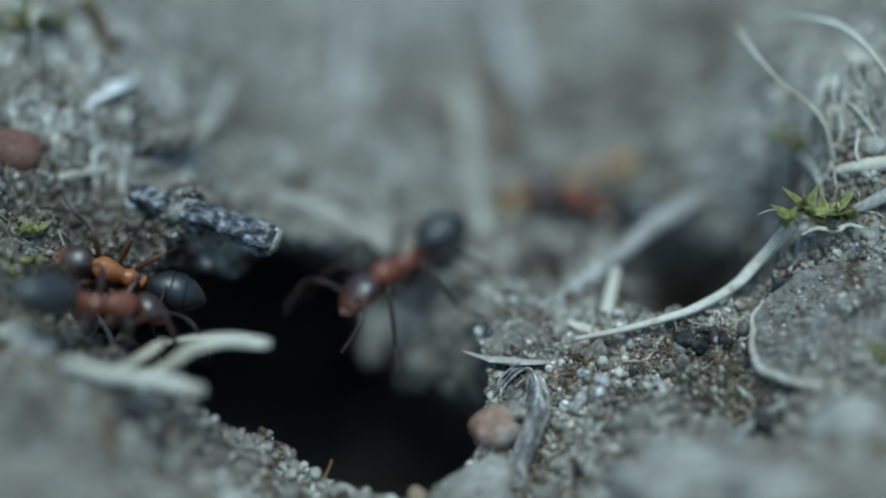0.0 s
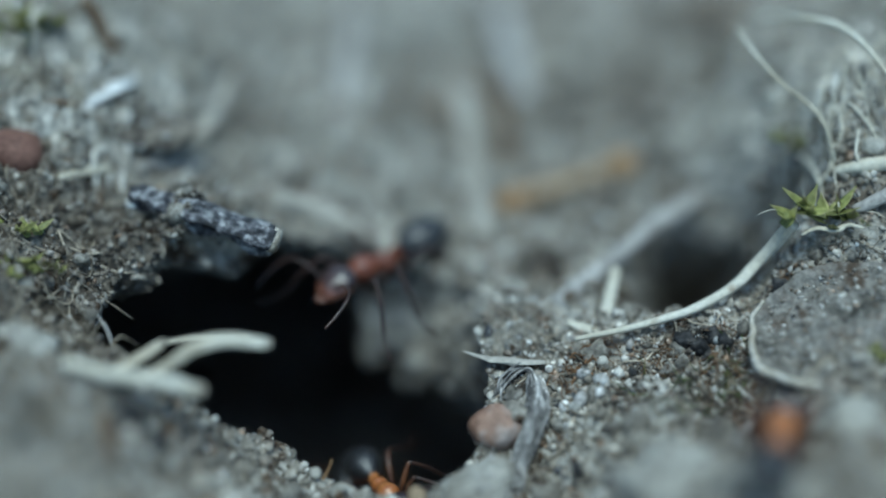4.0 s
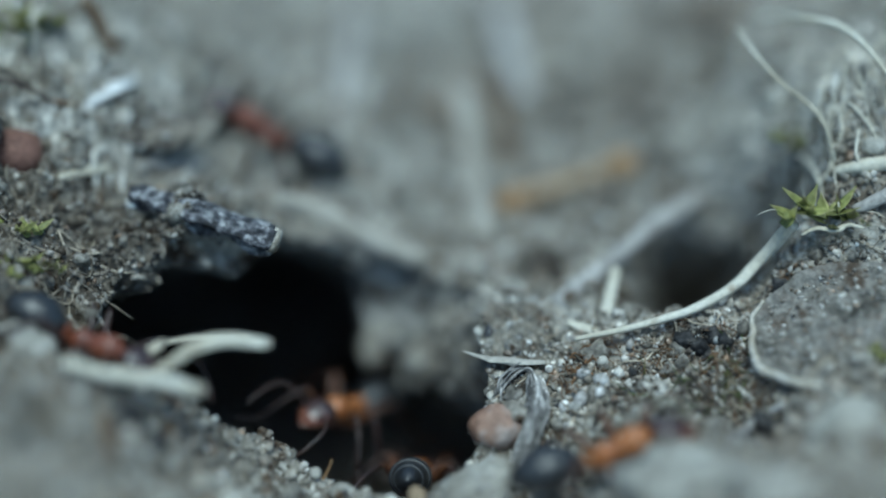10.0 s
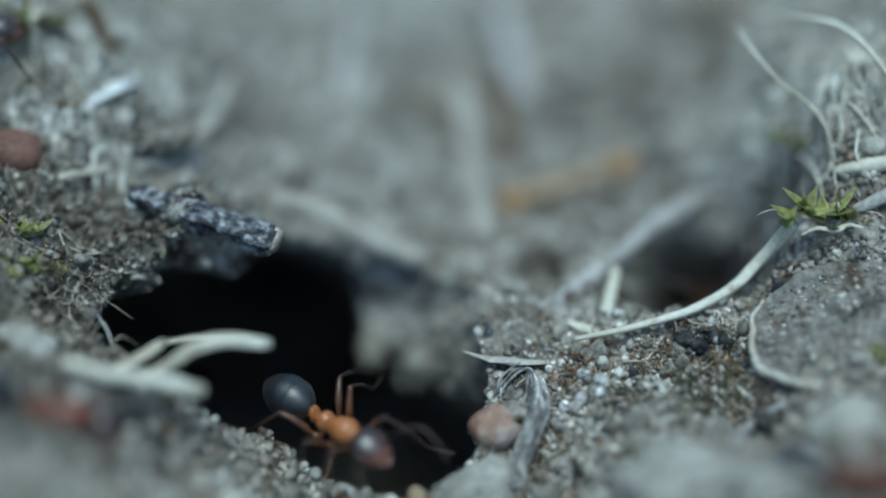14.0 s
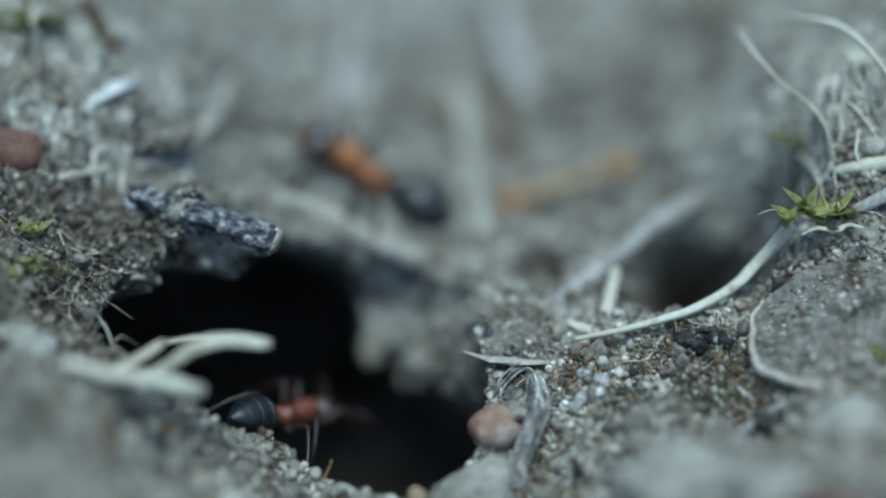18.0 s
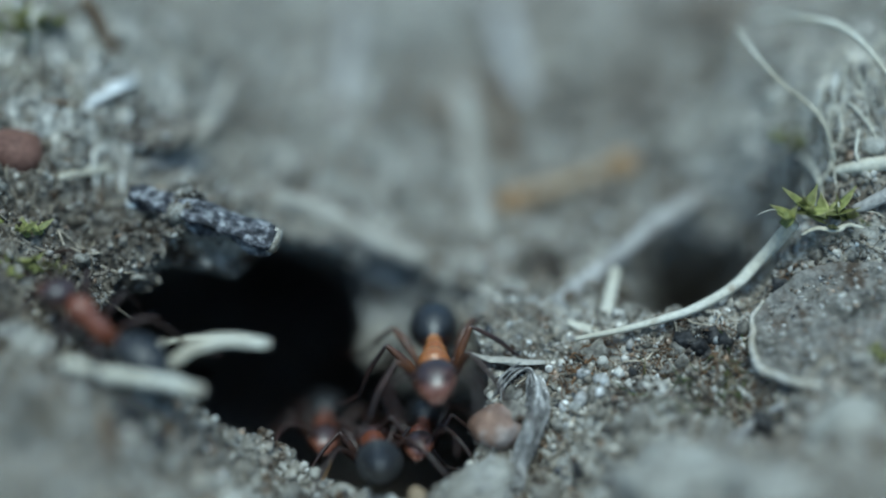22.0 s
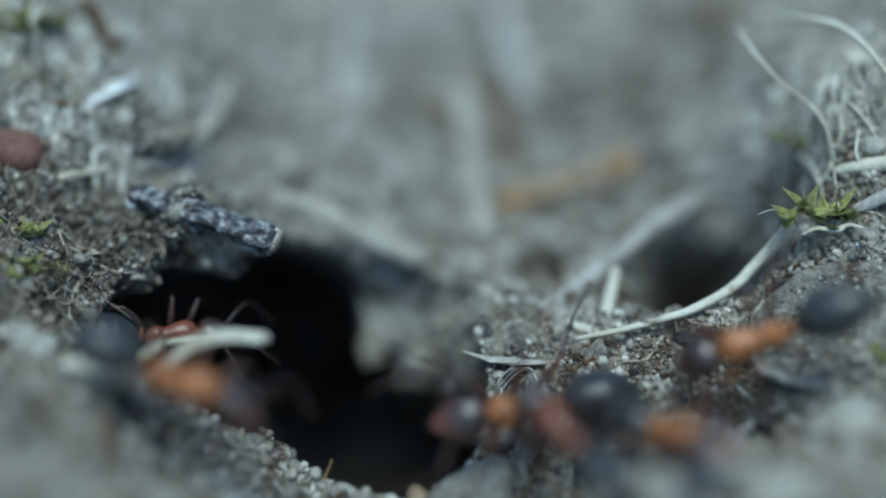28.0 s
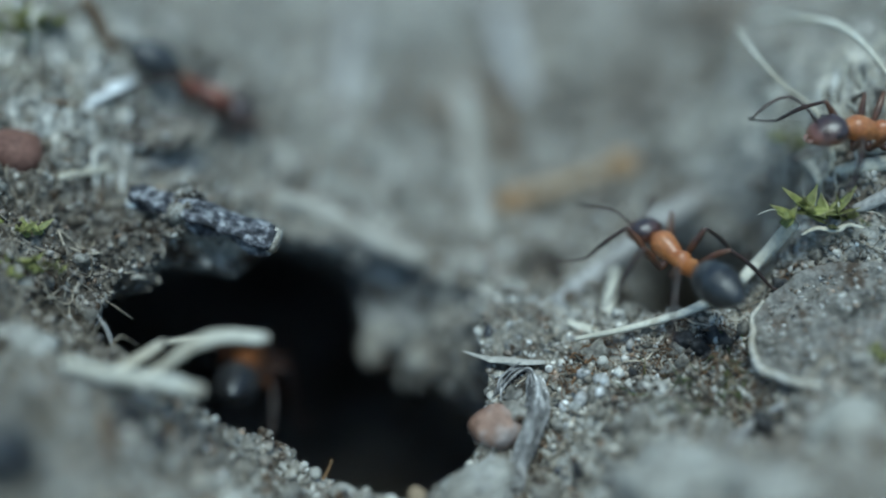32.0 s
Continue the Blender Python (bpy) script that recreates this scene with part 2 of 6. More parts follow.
# ---- the ground: knolls (x, y, height) of one width, then smaller forms (x, y, height, width) ----
NEAR_KNOLLS = [(-25, -24, 1.2), (-15, -24, 0.5), (-6, -24, 0.0), (4, -24, 1.3), (13, -24, 3.2), (23, -24, 1.2), (-20, -16, 3.3), (-10, -16, 0.1), (-1, -16, -5.3), (9, -16, -2.8), (18, -16, 0.9), (28, -16, -0.5)]
MID_KNOLLS = [(-25, -7, -0.4), (-15, -7, -0.9), (-6, -7, -2.0), (4, -7, 2.9), (13, -7, -0.0), (23, -7, -2.6), (-20, 2, 4.5), (-10, 2, -1.0), (-1, 2, 2.8), (9, 2, -5.0), (18, 2, 5.2), (28, 2, 3.0)]
FAR_KNOLLS = [(-25, 10, 3.8), (-15, 10, 1.6), (-6, 10, -1.7), (4, 10, -1.9), (13, 10, -2.4), (23, 10, 7.1), (-20, 18, 1.4), (-10, 18, 0.4), (-1, 18, 3.1), (9, 18, 0.9), (18, 18, 1.5), (28, 18, -3.6), (-25, 27, 0.4), (-15, 27, 0.9), (-6, 27, -0.5), (4, 27, -1.4), (13, 27, -0.2), (23, 27, -0.7)]
FORMS = [(9.2, -2.9, -2.2, 1.0), (11.4, -2.2, -9.5, 1.25), (13.9, -0.6, -11.0, 1.4), (14.8, 0.6, -7.5, 1.1), (12.2, 1.2, -6.5, 1.7), (-1.0, -1.2, -1.0, 2.0), (-10.2, -2.6, 1.8, 2.0), (-13.0, -3.4, 1.0, 1.6), (16.2, -2.6, 1.8, 2.2), (18, 11.5, 1.0, 3.0), (-12.8, -12.2, 0.9, 1.8), (9, 6, 1.0, 3.0), (-3.8, -0.2, -0.9, 2.5), (4.6, -0.6, -1.0, 1.3), (2.6, -9.6, 0.5, 1.2), (12.6, -11.0, -1.5, 1.3), (9.6, -15.3, 1.3, 1.7), (4.4, -12.2, -1.3, 1.7), (16.5, -9.3, 0.7, 1.4), (16.6, 6.6, 1.5, 1.7), (-6.6, -12.2, -0.8, 2.0), (-17.5, 6.5, 1.7, 3.0), (13.6, 3.2, 2.4, 1.3), (17.0, 0.8, 2.5, 1.4), (18.5, 9.0, -3.0, 2.6), (-2.5, 16.5, -2.0, 1.7), (5.5, 18.5, -2.6, 2.4), (9.5, 14.0, -1.2, 1.8)]
PIT = (-6.0, -6.8)


def coarse_z(x, y):
    x, y = np.asarray(x, float), np.asarray(y, float)
    z = 0.6 + 0 * x
    for kx, ky, h in NEAR_KNOLLS + MID_KNOLLS + FAR_KNOLLS:
        z = z + h * np.exp(-((x - kx) ** 2 + (y - ky) ** 2) / 112.5)
    for kx, ky, h, w in FORMS:
        z = z + h * np.exp(-((x - kx) ** 2 + (y - ky) ** 2) / (2 * w * w))
    return z


def relief(x, y):
    """Clods and crust: rougher on the banks than on the slope behind."""
    side = 0.45 + 0.55 * smooth01((np.abs(np.asarray(x) + 1) - 5) / 6)
    side = side + 0.7 * smooth01((-8 - np.asarray(x)) / 3) * smooth01((np.asarray(y) + 10) / 3)
    r = 0.5 * value_noise(x / 2.7, y / 2.7, 1) * side
    r = r + 0.5 * np.abs(value_noise(x / 1.3, y / 1.3, 2)) * side
    r = r + 0.55 * value_noise(x / 1.7, y / 1.7, 7) * smooth01((np.asarray(y) - 2) / 4) * smooth01((14 - np.abs(np.asarray(x))) / 4)
    r = r + 0.46 * np.abs(value_noise(x / 0.62, y / 0.62, 3)) * side + 0.26 * np.abs(value_noise(x / 0.31, y / 0.31, 4))
    return r


def ground_z(x, y):
    x, y = np.asarray(x, float), np.asarray(y, float)
    fade = 1 - smooth01((np.hypot(x, y) - 60) / 200)
    return coarse_z(x, y) + relief(x, y) * fade


def rim(a):
    """The distance of the pit's mouth from its middle at the angle a."""
    return (6.56 + 1.11 * np.cos(a) + 0.08 * np.sin(a) + 1.31 * np.cos(2 * a) + 0.25 * np.sin(2 * a) - 0.92 * np.cos(3 * a) - 0.33 * np.sin(3 * a) + 0.07 * np.cos(4 * a) + 0.16 * np.sin(4 * a) - 0.35 * np.cos(5 * a) - 0.10 * np.sin(5 * a)
            + 0.13 * np.cos(9 * a + 2) + 0.08 * np.cos(17 * a + 1)
            + 1.9 * np.exp(-((a % (2 * np.pi) - 1.60) / 0.34) ** 2) + 1.0 * np.exp(-((a % (2 * np.pi) - 2.42) / 0.33) ** 2) + 0.7 * np.exp(-((a % (2 * np.pi) - 1.1) / 0.22) ** 2) + 0.9 * np.exp(-((a % (2 * np.pi) - 2.9) / 0.28) ** 2) - 1.35 * np.exp(-((a % (2 * np.pi) - 4.65) / 0.55) ** 2))


def under_slope(x, y, z):
    """The hollow behind the bank runs back under the slope: the new y of a point."""
    hollow = smooth01((x - 7.5) / 2.5) * smooth01((18.5 - x) / 2.5) * smooth01((y + 2.9 - 0.63 * (x - 9.2)) / 1.6) * smooth01((7 - y) / 2)
    return y + 0.75 * hollow * np.maximum(0, -1.3 - z)


def bulge(a, middle, half):
    d = np.abs((a - middle + np.pi) % (2 * np.pi) - np.pi)
    return 1 - smooth01((d - half * 0.5) / (half * 0.8))


def wrapped(a):
    return (a + np.pi) % (2 * np.pi) - np.pi


def ground_sheet():
    n_a, inside = 760, 190
    a = np.linspace(0, 2 * np.pi, n_a, endpoint=False)
    s = [0.0]
    step = 0.13
    while s[-1] < 40000:
        s.append(s[-1] + step)
        if s[-1] > 6:
            step = min(step * 1.004, 0.35) if s[-1] < 42 else step * 1.22
    s = np.array(s)
    A, S = np.meshgrid(a, s)
    R = rim(A)
    X, Y = PIT[0] + (R + S) * np.cos(A), PIT[1] + (R + S) * np.sin(A)
    Z = ground_z(X, Y)
    Y = under_slope(X, Y, Z)
    # The walls of the pit: a slope on the far right, an overhang at the far left, a shaft that leads away below.
    k = np.linspace(0, 1, inside)[1:]
    K, A2 = np.meshgrid(k, a, indexing="ij")
    R2 = rim(A2)
    D = 25 * K ** 1.6
    slope, under = smooth01(wrapped(A2) / 0.42) * (1 - smooth01((wrapped(A2) - 1.08) / 0.85)), np.maximum(bulge(A2, 2.45, 1.1), bulge(A2, -0.30, 0.42))
    recess = (1 - slope) * (under * np.minimum(2.2 * D, 14.0) + (1 - under) * np.minimum(0.6 * D, 7.0))
    dim = bulge(A2, 1.38, 0.36) * (1 - slope)
    recess = recess * (1 - dim) + dim * (0.35 * np.minimum(D, 5.0) + 2.2 * np.maximum(0, D - 5.0))
    dim = bulge(A2, 1.62, 0.34) * (1 - slope)
    recess = recess * (1 - dim) + dim * 1.4 * D
    dim = bulge(A2, 2.55, 0.5)
    recess = recess * (1 - dim) + dim * (0.15 * np.minimum(D, 1.3) + 2.6 * np.maximum(0, D - 1.3))
    r = R2 + recess - slope * 1.5 * smooth01(D / 4.8) + slope * smooth01((wrapped(A2) - 0.55) / 0.5) * (0.4 * np.minimum(D, 2.2) + 0.25 * np.maximum(0, D - 2.2) - 1.9 * smooth01((D - 2.2) / 3.6)) + slope * 6.0 * smooth01((D - 5.0) / 6.0)
    r = r * (1 - 0.7 * smooth01((D - 17) / 8))
    shift = np.maximum(0, D - 4.5)
    X2, Y2 = PIT[0] + r * np.cos(A2) - 0.2 * shift, PIT[1] + r * np.sin(A2) + 0.45 * shift
    rough = smooth01(D / 0.6) * (1 + 0.9 * bulge(A2, 2.55, 0.6))
    rough = rough * (0.55 * value_noise(A2 * 6, D * 0.6, 11) + 0.3 * value_noise(A2 * 17, D * 1.5, 12) + 0.12 * value_noise(A2 * 45, D * 3.8, 13))
    X2, Y2 = X2 + rough * np.cos(A2), Y2 + rough * np.sin(A2)
    edge = coarse_z(X[0], Y[0])
    Z2 = edge[None, :] + (Z[0] - edge)[None, :] * np.exp(-D / 0.7) - D + 0.35 * rough * slope
    X, Y, Z = (np.concatenate((p[::-1], q)) for p, q in ((X2, X), (Y2, Y), (Z2, Z)))
    verts = np.stack((X.ravel(), Y.ravel(), Z.ravel()), 1)
    rows_ = X.shape[0]
    i, j = np.meshgrid(np.arange(rows_ - 1), np.arange(n_a), indexing="ij")
    j2 = (j + 1) % n_a
    quads = np.stack((i * n_a + j, (i + 1) * n_a + j, (i + 1) * n_a + j2, i * n_a + j2), -1).reshape(-1, 4)
    bottom = len(verts)
    verts = np.vstack((verts, verts[:n_a].mean(0, keepdims=True) - [[0, 0, 0.3]]))
    cap = np.stack((np.full(n_a // 2, bottom), np.arange(0, n_a, 2), np.arange(1, n_a, 2), (np.arange(2, n_a + 2, 2)) % n_a), 1)
    return verts, np.vstack((quads, cap)), (X, Y, Z, inside - 1)


verts, quads, GRID = ground_sheet()
ground = tagged(new("ground", mesh_fast("ground", verts, quads, SOIL)), "grey-brown sandy soil with a nest hole and crumbly banks",
                "ground", kind="structure")


# ---- stems, straws, roots: bent tapered tubes ----
def spline(points, per=8):
    p = np.asarray(points, float)
    p = np.vstack((2 * p[0] - p[1], p, 2 * p[-1] - p[-2]))
    out = []
    for i in range(1, len(p) - 2):
        for t in np.linspace(0, 1, per, endpoint=False):
            out.append(0.5 * (2 * p[i] + (p[i + 1] - p[i - 1]) * t + (2 * p[i - 1] - 5 * p[i] + 4 * p[i + 1] - p[i + 2]) * t * t
                              + (3 * p[i] - p[i - 1] - 3 * p[i + 1] + p[i + 2]) * t ** 3))
    out.append(p[-2])
    return np.array(out)


def tube(points, radius, sides=12, per=8, flat=1.0, groove=0.0, wobble=0.0, seed=0, taper=(1, 1), up_hint=(0.05, 0.1, 1.0), grooves=5):
    """Vertices and faces of a tube; taper: the radius at both ends; groove: lengthwise ribs; wobble: knots and dents."""
    rng = np.random.default_rng(seed)
    p = spline(points, per)
    n = len(p)
    tang = np.gradient(p, axis=0)
    tang /= np.linalg.norm(tang, axis=1, keepdims=True) + 1e-9
    up_ = np.tile(np.array(up_hint, float), (n, 1))
    side_ = np.cross(tang, up_)
    side_ /= np.linalg.norm(side_, axis=1, keepdims=True) + 1e-9
    up_ = np.cross(side_, tang)
    along = np.linspace(0, 1, n)
    rad = radius * np.interp(along, np.linspace(0, 1, len(taper)), taper)
    ang = np.linspace(0, 2 * np.pi, sides, endpoint=False)
    ribs = 1 + groove * np.cos(grooves * ang + rng.uniform(0, 6))
    length = np.linalg.norm(np.diff(p, axis=0), axis=1).sum() + 1e-6
    f = value_noise(along[:, None] * length / (radius * 2.5) + seed, ang[None, :] * 1.3, seed + 5) * wobble
    f = f + value_noise(along[:, None] * length / (radius * 0.8) + seed, ang[None, :] * 3.0, seed + 6) * wobble * 0.5
    f[:, -1] = (f[:, 0] + f[:, -2]) / 2
    rr = rad[:, None] * ribs[None, :] * (1 + f)
    v = p[:, None, :] + rr[..., None] * (np.cos(ang)[None, :, None] * side_[:, None, :] + flat * np.sin(ang)[None, :, None] * up_[:, None, :])
    v = v.reshape(-1, 3)
    faces = []
    for i in range(n - 1):
        for j in range(sides):
            k_ = (j + 1) % sides
            faces.append((i * sides + j, i * sides + k_, (i + 1) * sides + k_, (i + 1) * sides + j))
    ends = np.stack((p[0] - tang[0] * rad[0] * 0.15, p[-1] + tang[-1] * rad[-1] * 0.15))
    v = np.vstack((v, ends))
    a0, a1 = len(v) - 2, len(v) - 1
    for j in range(sides):
        k_ = (j + 1) % sides
        faces.append((a0, k_, j))
        faces.append((a1, (n - 1) * sides + j, (n - 1) * sides + k_))
    return v, faces


def merged(pieces):
    vs, fs, base = [], [], 0
    for v, f in pieces:
        vs.append(np.asarray(v))
        fs += [tuple(i + base for i in g) for g in f]
        base += len(v)
    return np.vstack(vs), fs


def stem(name, label, category, points, radius, mat, group="", **kw):
    """A single stem lying on the ground; its origin is at its first point. A thick one has its torn end as a part."""
    o = np.array(points[0], float)
    p = np.array(points, float) - o
    v, f = tube(p, radius, **kw)
    if radius >= 0.3 and kw.get("flat", 1) > 0.4:
        ob = new(name)
        part("culm", mesh_of("culm", v, f, mat), ob)
        way = (p[-1] - p[-2]) / np.linalg.norm(p[-1] - p[-2])
        end = radius * kw.get("taper", (1, 1))[-1]
        part("torn_end", mesh_of("torn_end", *tube([p[-1] - way * 0.1, p[-1] + way * 0.12, p[-1] + way * 0.26], end * 0.9, sides=11, per=3, flat=kw.get("flat", 1), groove=0.15,
             wobble=0.3, seed=kw.get("seed", 0) + 1, taper=(1, 0.95, 0.7)), CUTWOOD), ob, "torn fibrous end")
    else:
        ob = new(name, mesh_of(name, v, f, mat))
    ob.location = Vector(o) * MM
    return tagged(ob, label, category, group)


def lump(radii, seed, rough=0.18, rings=10, sides=14):
    """An uneven rounded stone."""
    v, f = [], []
    for i in range(1, rings):
        t = math.pi * i / rings
        for j in range(sides):
            p = 2 * math.pi * j / sides
            v.append((math.sin(t) * math.cos(p), math.sin(t) * math.sin(p), math.cos(t)))
    v.append((0, 0, 1))
    v.append((0, 0, -1))
    v = np.array(v)
    k_ = np.array([noise.noise(Vector(q) * 1.3 + Vector((seed * 7.1, 0, 0))) + 0.45 * noise.noise(Vector(q) * 3.1 + Vector((0, seed * 3.3, 0))) for q in v])
    v = v * (1 + rough * k_)[:, None] * np.array(radii)[None, :]
    for i in range(rings - 2):
        for j in range(sides):
            b_ = (j + 1) % sides
            f.append((i * sides + j, (i + 1) * sides + j, (i + 1) * sides + b_, i * sides + b_))
    top, low = len(v) - 2, len(v) - 1
    for j in range(sides):
        b_ = (j + 1) % sides
        f.append((top, j, b_))
        f.append((low, (rings - 2) * sides + b_, (rings - 2) * sides + j))
    return v, f


def stone(name, label, category, place, radii, mat, seed, sink=0.25, rough=0.18, turn=(0, 0, 0), group=""):
    v, f = lump(radii, seed, rough) if max(radii) < 1.3 else lump(radii, seed, rough, 18, 26)
    ob = new(name, mesh_of(name, v, f, mat))
    x, y = place[:2]
    z = float(ground_z(x, y)) + radii[2] * (1 - 2 * sink) if len(place) == 2 else place[2]
    ob.matrix_world = pose(x * MM, y * MM, z * MM, *turn)
    if name == "clod":
        rng = np.random.default_rng(seed)
        for k in range(14):
            i = int(rng.integers(len(v)))
            bit = lump((0.2, 0.17, 0.15), seed * 20 + k, 0.3, 5, 7)
            part("embedded_grain", mesh_of("embedded_grain", *bit, SAND, smooth=False), ob, at=tuple(np.array(v[i]) * 0.99), turn=None)
    return tagged(ob, label, category, group)


# ---- sand: the grains on the crust, joined; sizes in mm ----
def grain_shape(seed):
    """A worn grain of twenty faces."""
    g = (1 + 5 ** 0.5) / 2
    v = np.array([(-1, g, 0), (1, g, 0), (-1, -g, 0), (1, -g, 0), (0, -1, g), (0, 1, g), (0, -1, -g), (0, 1, -g), (g, 0, -1), (g, 0, 1), (-g, 0, -1), (-g, 0, 1)])
    v = v / np.linalg.norm(v[0])
    f = [(0, 11, 5), (0, 5, 1), (0, 1, 7), (0, 7, 10), (0, 10, 11), (1, 5, 9), (5, 11, 4), (11, 10, 2), (10, 7, 6), (7, 1, 8), (3, 9, 4), (3, 4, 2),
         (3, 2, 6), (3, 6, 8), (3, 8, 9), (4, 9, 5), (2, 4, 11), (6, 2, 10), (8, 6, 7), (9, 8, 1)]
    rng = np.random.default_rng(seed)
    return v * rng.uniform(0.42, 1.35, (12, 1)) * rng.uniform(0.45, 1.3, (1, 3)), np.array(f)


def sheet_points(count, rng, reach=34.0):
    """Random points on the ground's sheet within reach of the pit, evenly by area."""
    X, Y, Z, first = GRID
    out = []
    while len(out) < count:
        r, a = reach * math.sqrt(rng.uniform()), rng.uniform(0, 2 * math.pi)
        rm = float(rim(np.array(a)))
        if r > rm:
            x, y = PIT[0] + r * math.cos(a), PIT[1] + r * math.sin(a)
            out.append((x, y, None))
        elif rng.uniform() < 0.55:
            j, i = int(a / (2 * math.pi) * X.shape[1]) % X.shape[1], first - 1 - int(rng.uniform(0, 70))
            out.append((X[i, j], Y[i, j], Z[i, j]))
    p = np.array([(x, y, 0 if z is None else z) for x, y, z in out])
    flat = np.array([z is None for _, _, z in out])
    p[flat, 2] = ground_z(p[flat, 0], p[flat, 1])
    p[flat, 1] = under_slope(p[flat, 0], p[flat, 1], p[flat, 2])
    return p


def sand(count, low, high, seed, reach, mat, name, label):
    rng = np.random.default_rng(seed)
    p = sheet_points(count, rng, reach)
    size = low * (high / low) ** (rng.uniform(size=count) ** 2.2)
    sink = rng.uniform(-0.35, 0.55, count)
    shapes = [grain_shape(s) for s in range(23)]
    vs, fs, base = [], [], 0
    for i in range(count):
        v, f = shapes[i % 23]
        q = Euler(rng.uniform(0, 6.28, 3)).to_matrix()
        vs.append((v * size[i]) @ np.array(q).T + p[i] + [0, 0, size[i] * sink[i]])
        fs.append(f + base)
        base += 12
    return tagged(new(name, mesh_fast(name, np.vstack(vs), np.vstack(fs), mat, smooth=False)), label, "sand", kind="stuff")


sand(56000, 0.045, 0.24, 3, 27.0, SAND, "sand", "fine grey and beige sand crusted over the soil")
sand(26000, 0.028, 0.07, 5, 22.0, SAND, "fine_sand", "glinting dust of fine sand grains on the crust")
sand(27000, 0.07, 0.36, 4, 25.0, CRUMBLE, "soil_crumbs", "matted grey-brown crumbs of soil between the grains")


def crumbs(count, seed, low, high, shapes, name):
    """Single grains and crumbs of soil that lie proud of the crust, near the hole."""
    rng = np.random.default_rng(seed)
    p = sheet_points(count, rng, 19.0)
    for i in range(count):
        size = low * (high / low) ** (rng.uniform() ** 1.5)
        ob = new(name, shapes[i % len(shapes)])
        ob.parent = ground
        ob.matrix_basis = (pose(*(Vector(p[i] + [0, 0, 0.3 * size]) * MM), *rng.uniform(0, 360, 3)) @ Matrix.Diagonal((size, size, size * rng.uniform(0.6, 1), 1)))


crumbs(290, 21, 0.07, 0.20, [mesh_of("grain", *lump((1, 0.9, 0.8), 200 + k, 0.42, 5, 7), QUARTZ, smooth=False) for k in range(9)], "grain")
crumbs(260, 22, 0.25, 0.75, [mesh_of("crumb", *lump((1, 0.85, 0.75), 220 + k, 0.45, 8, 11), SOIL) for k in range(6)], "crumb")
crumbs(90, 23, 0.12, 0.38, [mesh_of("charcoal_bit", *lump((1, 0.7, 0.6), 240 + k, 0.45, 5, 7), CHAR, smooth=False) for k in range(4)], "charcoal_bit")


def litter(count, seed, low, high, mat, name, label, spans, rise, bend=0.4, heading=None):
    """Loose hair roots and plant shreds on the banks; spans: stretches of the plan (x from, to, y from, to)."""
    rng = np.random.default_rng(seed)
    pieces = []
    while len(pieces) < count:
        x0, x1, y0, y1 = spans[int(rng.integers(len(spans)))]
        x, y = rng.uniform(x0, x1), rng.uniform(y0, y1)
        if math.hypot(x - PIT[0], y - PIT[1]) < 8.8 or (y > 2 and abs(x) < 12) or (7 < x < 15.5 and -4 < y < 4):
            continue
        a, n = rng.uniform(0, 6.28) if heading is None else rng.normal(heading, 0.45), rng.integers(3, 6)
        pts, step = [], rng.uniform(0.25, 0.8)
        lift = rng.uniform(0.0, rise)
        for k in range(n):
            pts.append((x, y, float(ground_z(x, y)) + 0.05 + lift * k * rng.uniform(0.4, 1.5)))
            a += rng.normal(0, bend)
            x, y = x + step * math.cos(a), y + step * math.sin(a)
        pieces.append(tube(pts, rng.uniform(low, high), sides=5, per=3, seed=int(rng.integers(999)), taper=(0.8, 1, 0.4)))
    v, f = merged(pieces)
    return tagged(new(name, mesh_of(name, v, f, mat)), label, "plant litter", kind="stuff")


litter(2400, 8, 0.012, 0.06, FIBRE, "plant_litter", "thin dry root hairs and plant shreds on the soil", [(-25, -8, -20, 16), (3, 25, -19, 18)], 0.10)
litter(3600, 9, 0.02, 0.085, material("pale_shred", [(0.34, 0.31, 0.25), (0.68, 0.66, 0.60)], 0.8, 0.75, fine=3.0, spec=0.3, island=0.7, grain=0.5), "pale_litter",
       "pale shreds of dead grass on the banks", [(-26, -12, 1, 18), (-21, -12, 2, 10), (-22, -12.5, 3, 9), (-21, -14, -1, 6), (15, 26, 2, 18), (14.5, 19, 0, 6)], 0.2, 0.14, 1.35)

litter(650, 10, 0.025, 0.075, bpy.data.materials["pale_shred"], "pale_grass", "bleached dead grass shreds heaped at the bank's back", [(15.5, 25, 3, 13), (-25, -13.5, 3, 15)], 0.18, 0.2, 1.35)

litter(150, 12, 0.008, 0.022, RUST, "brown_root_hairs", "brown hair roots and moss shreds matted in the sand", [(9.5, 14, -11.2, -6.2), (4.5, 9, -9.5, -6.2), (11.5, 13.4, -9.6, -7.6)], 0.09, 0.6)
litter(60, 13, 0.015, 0.04, MOSSFAR, "olive_moss_shreds", "withered olive moss shreds in the sand", [(11.3, 13.2, -10.4, -8.0), (8.8, 10.2, -10.4, -9.2)], 0.1, 0.6)


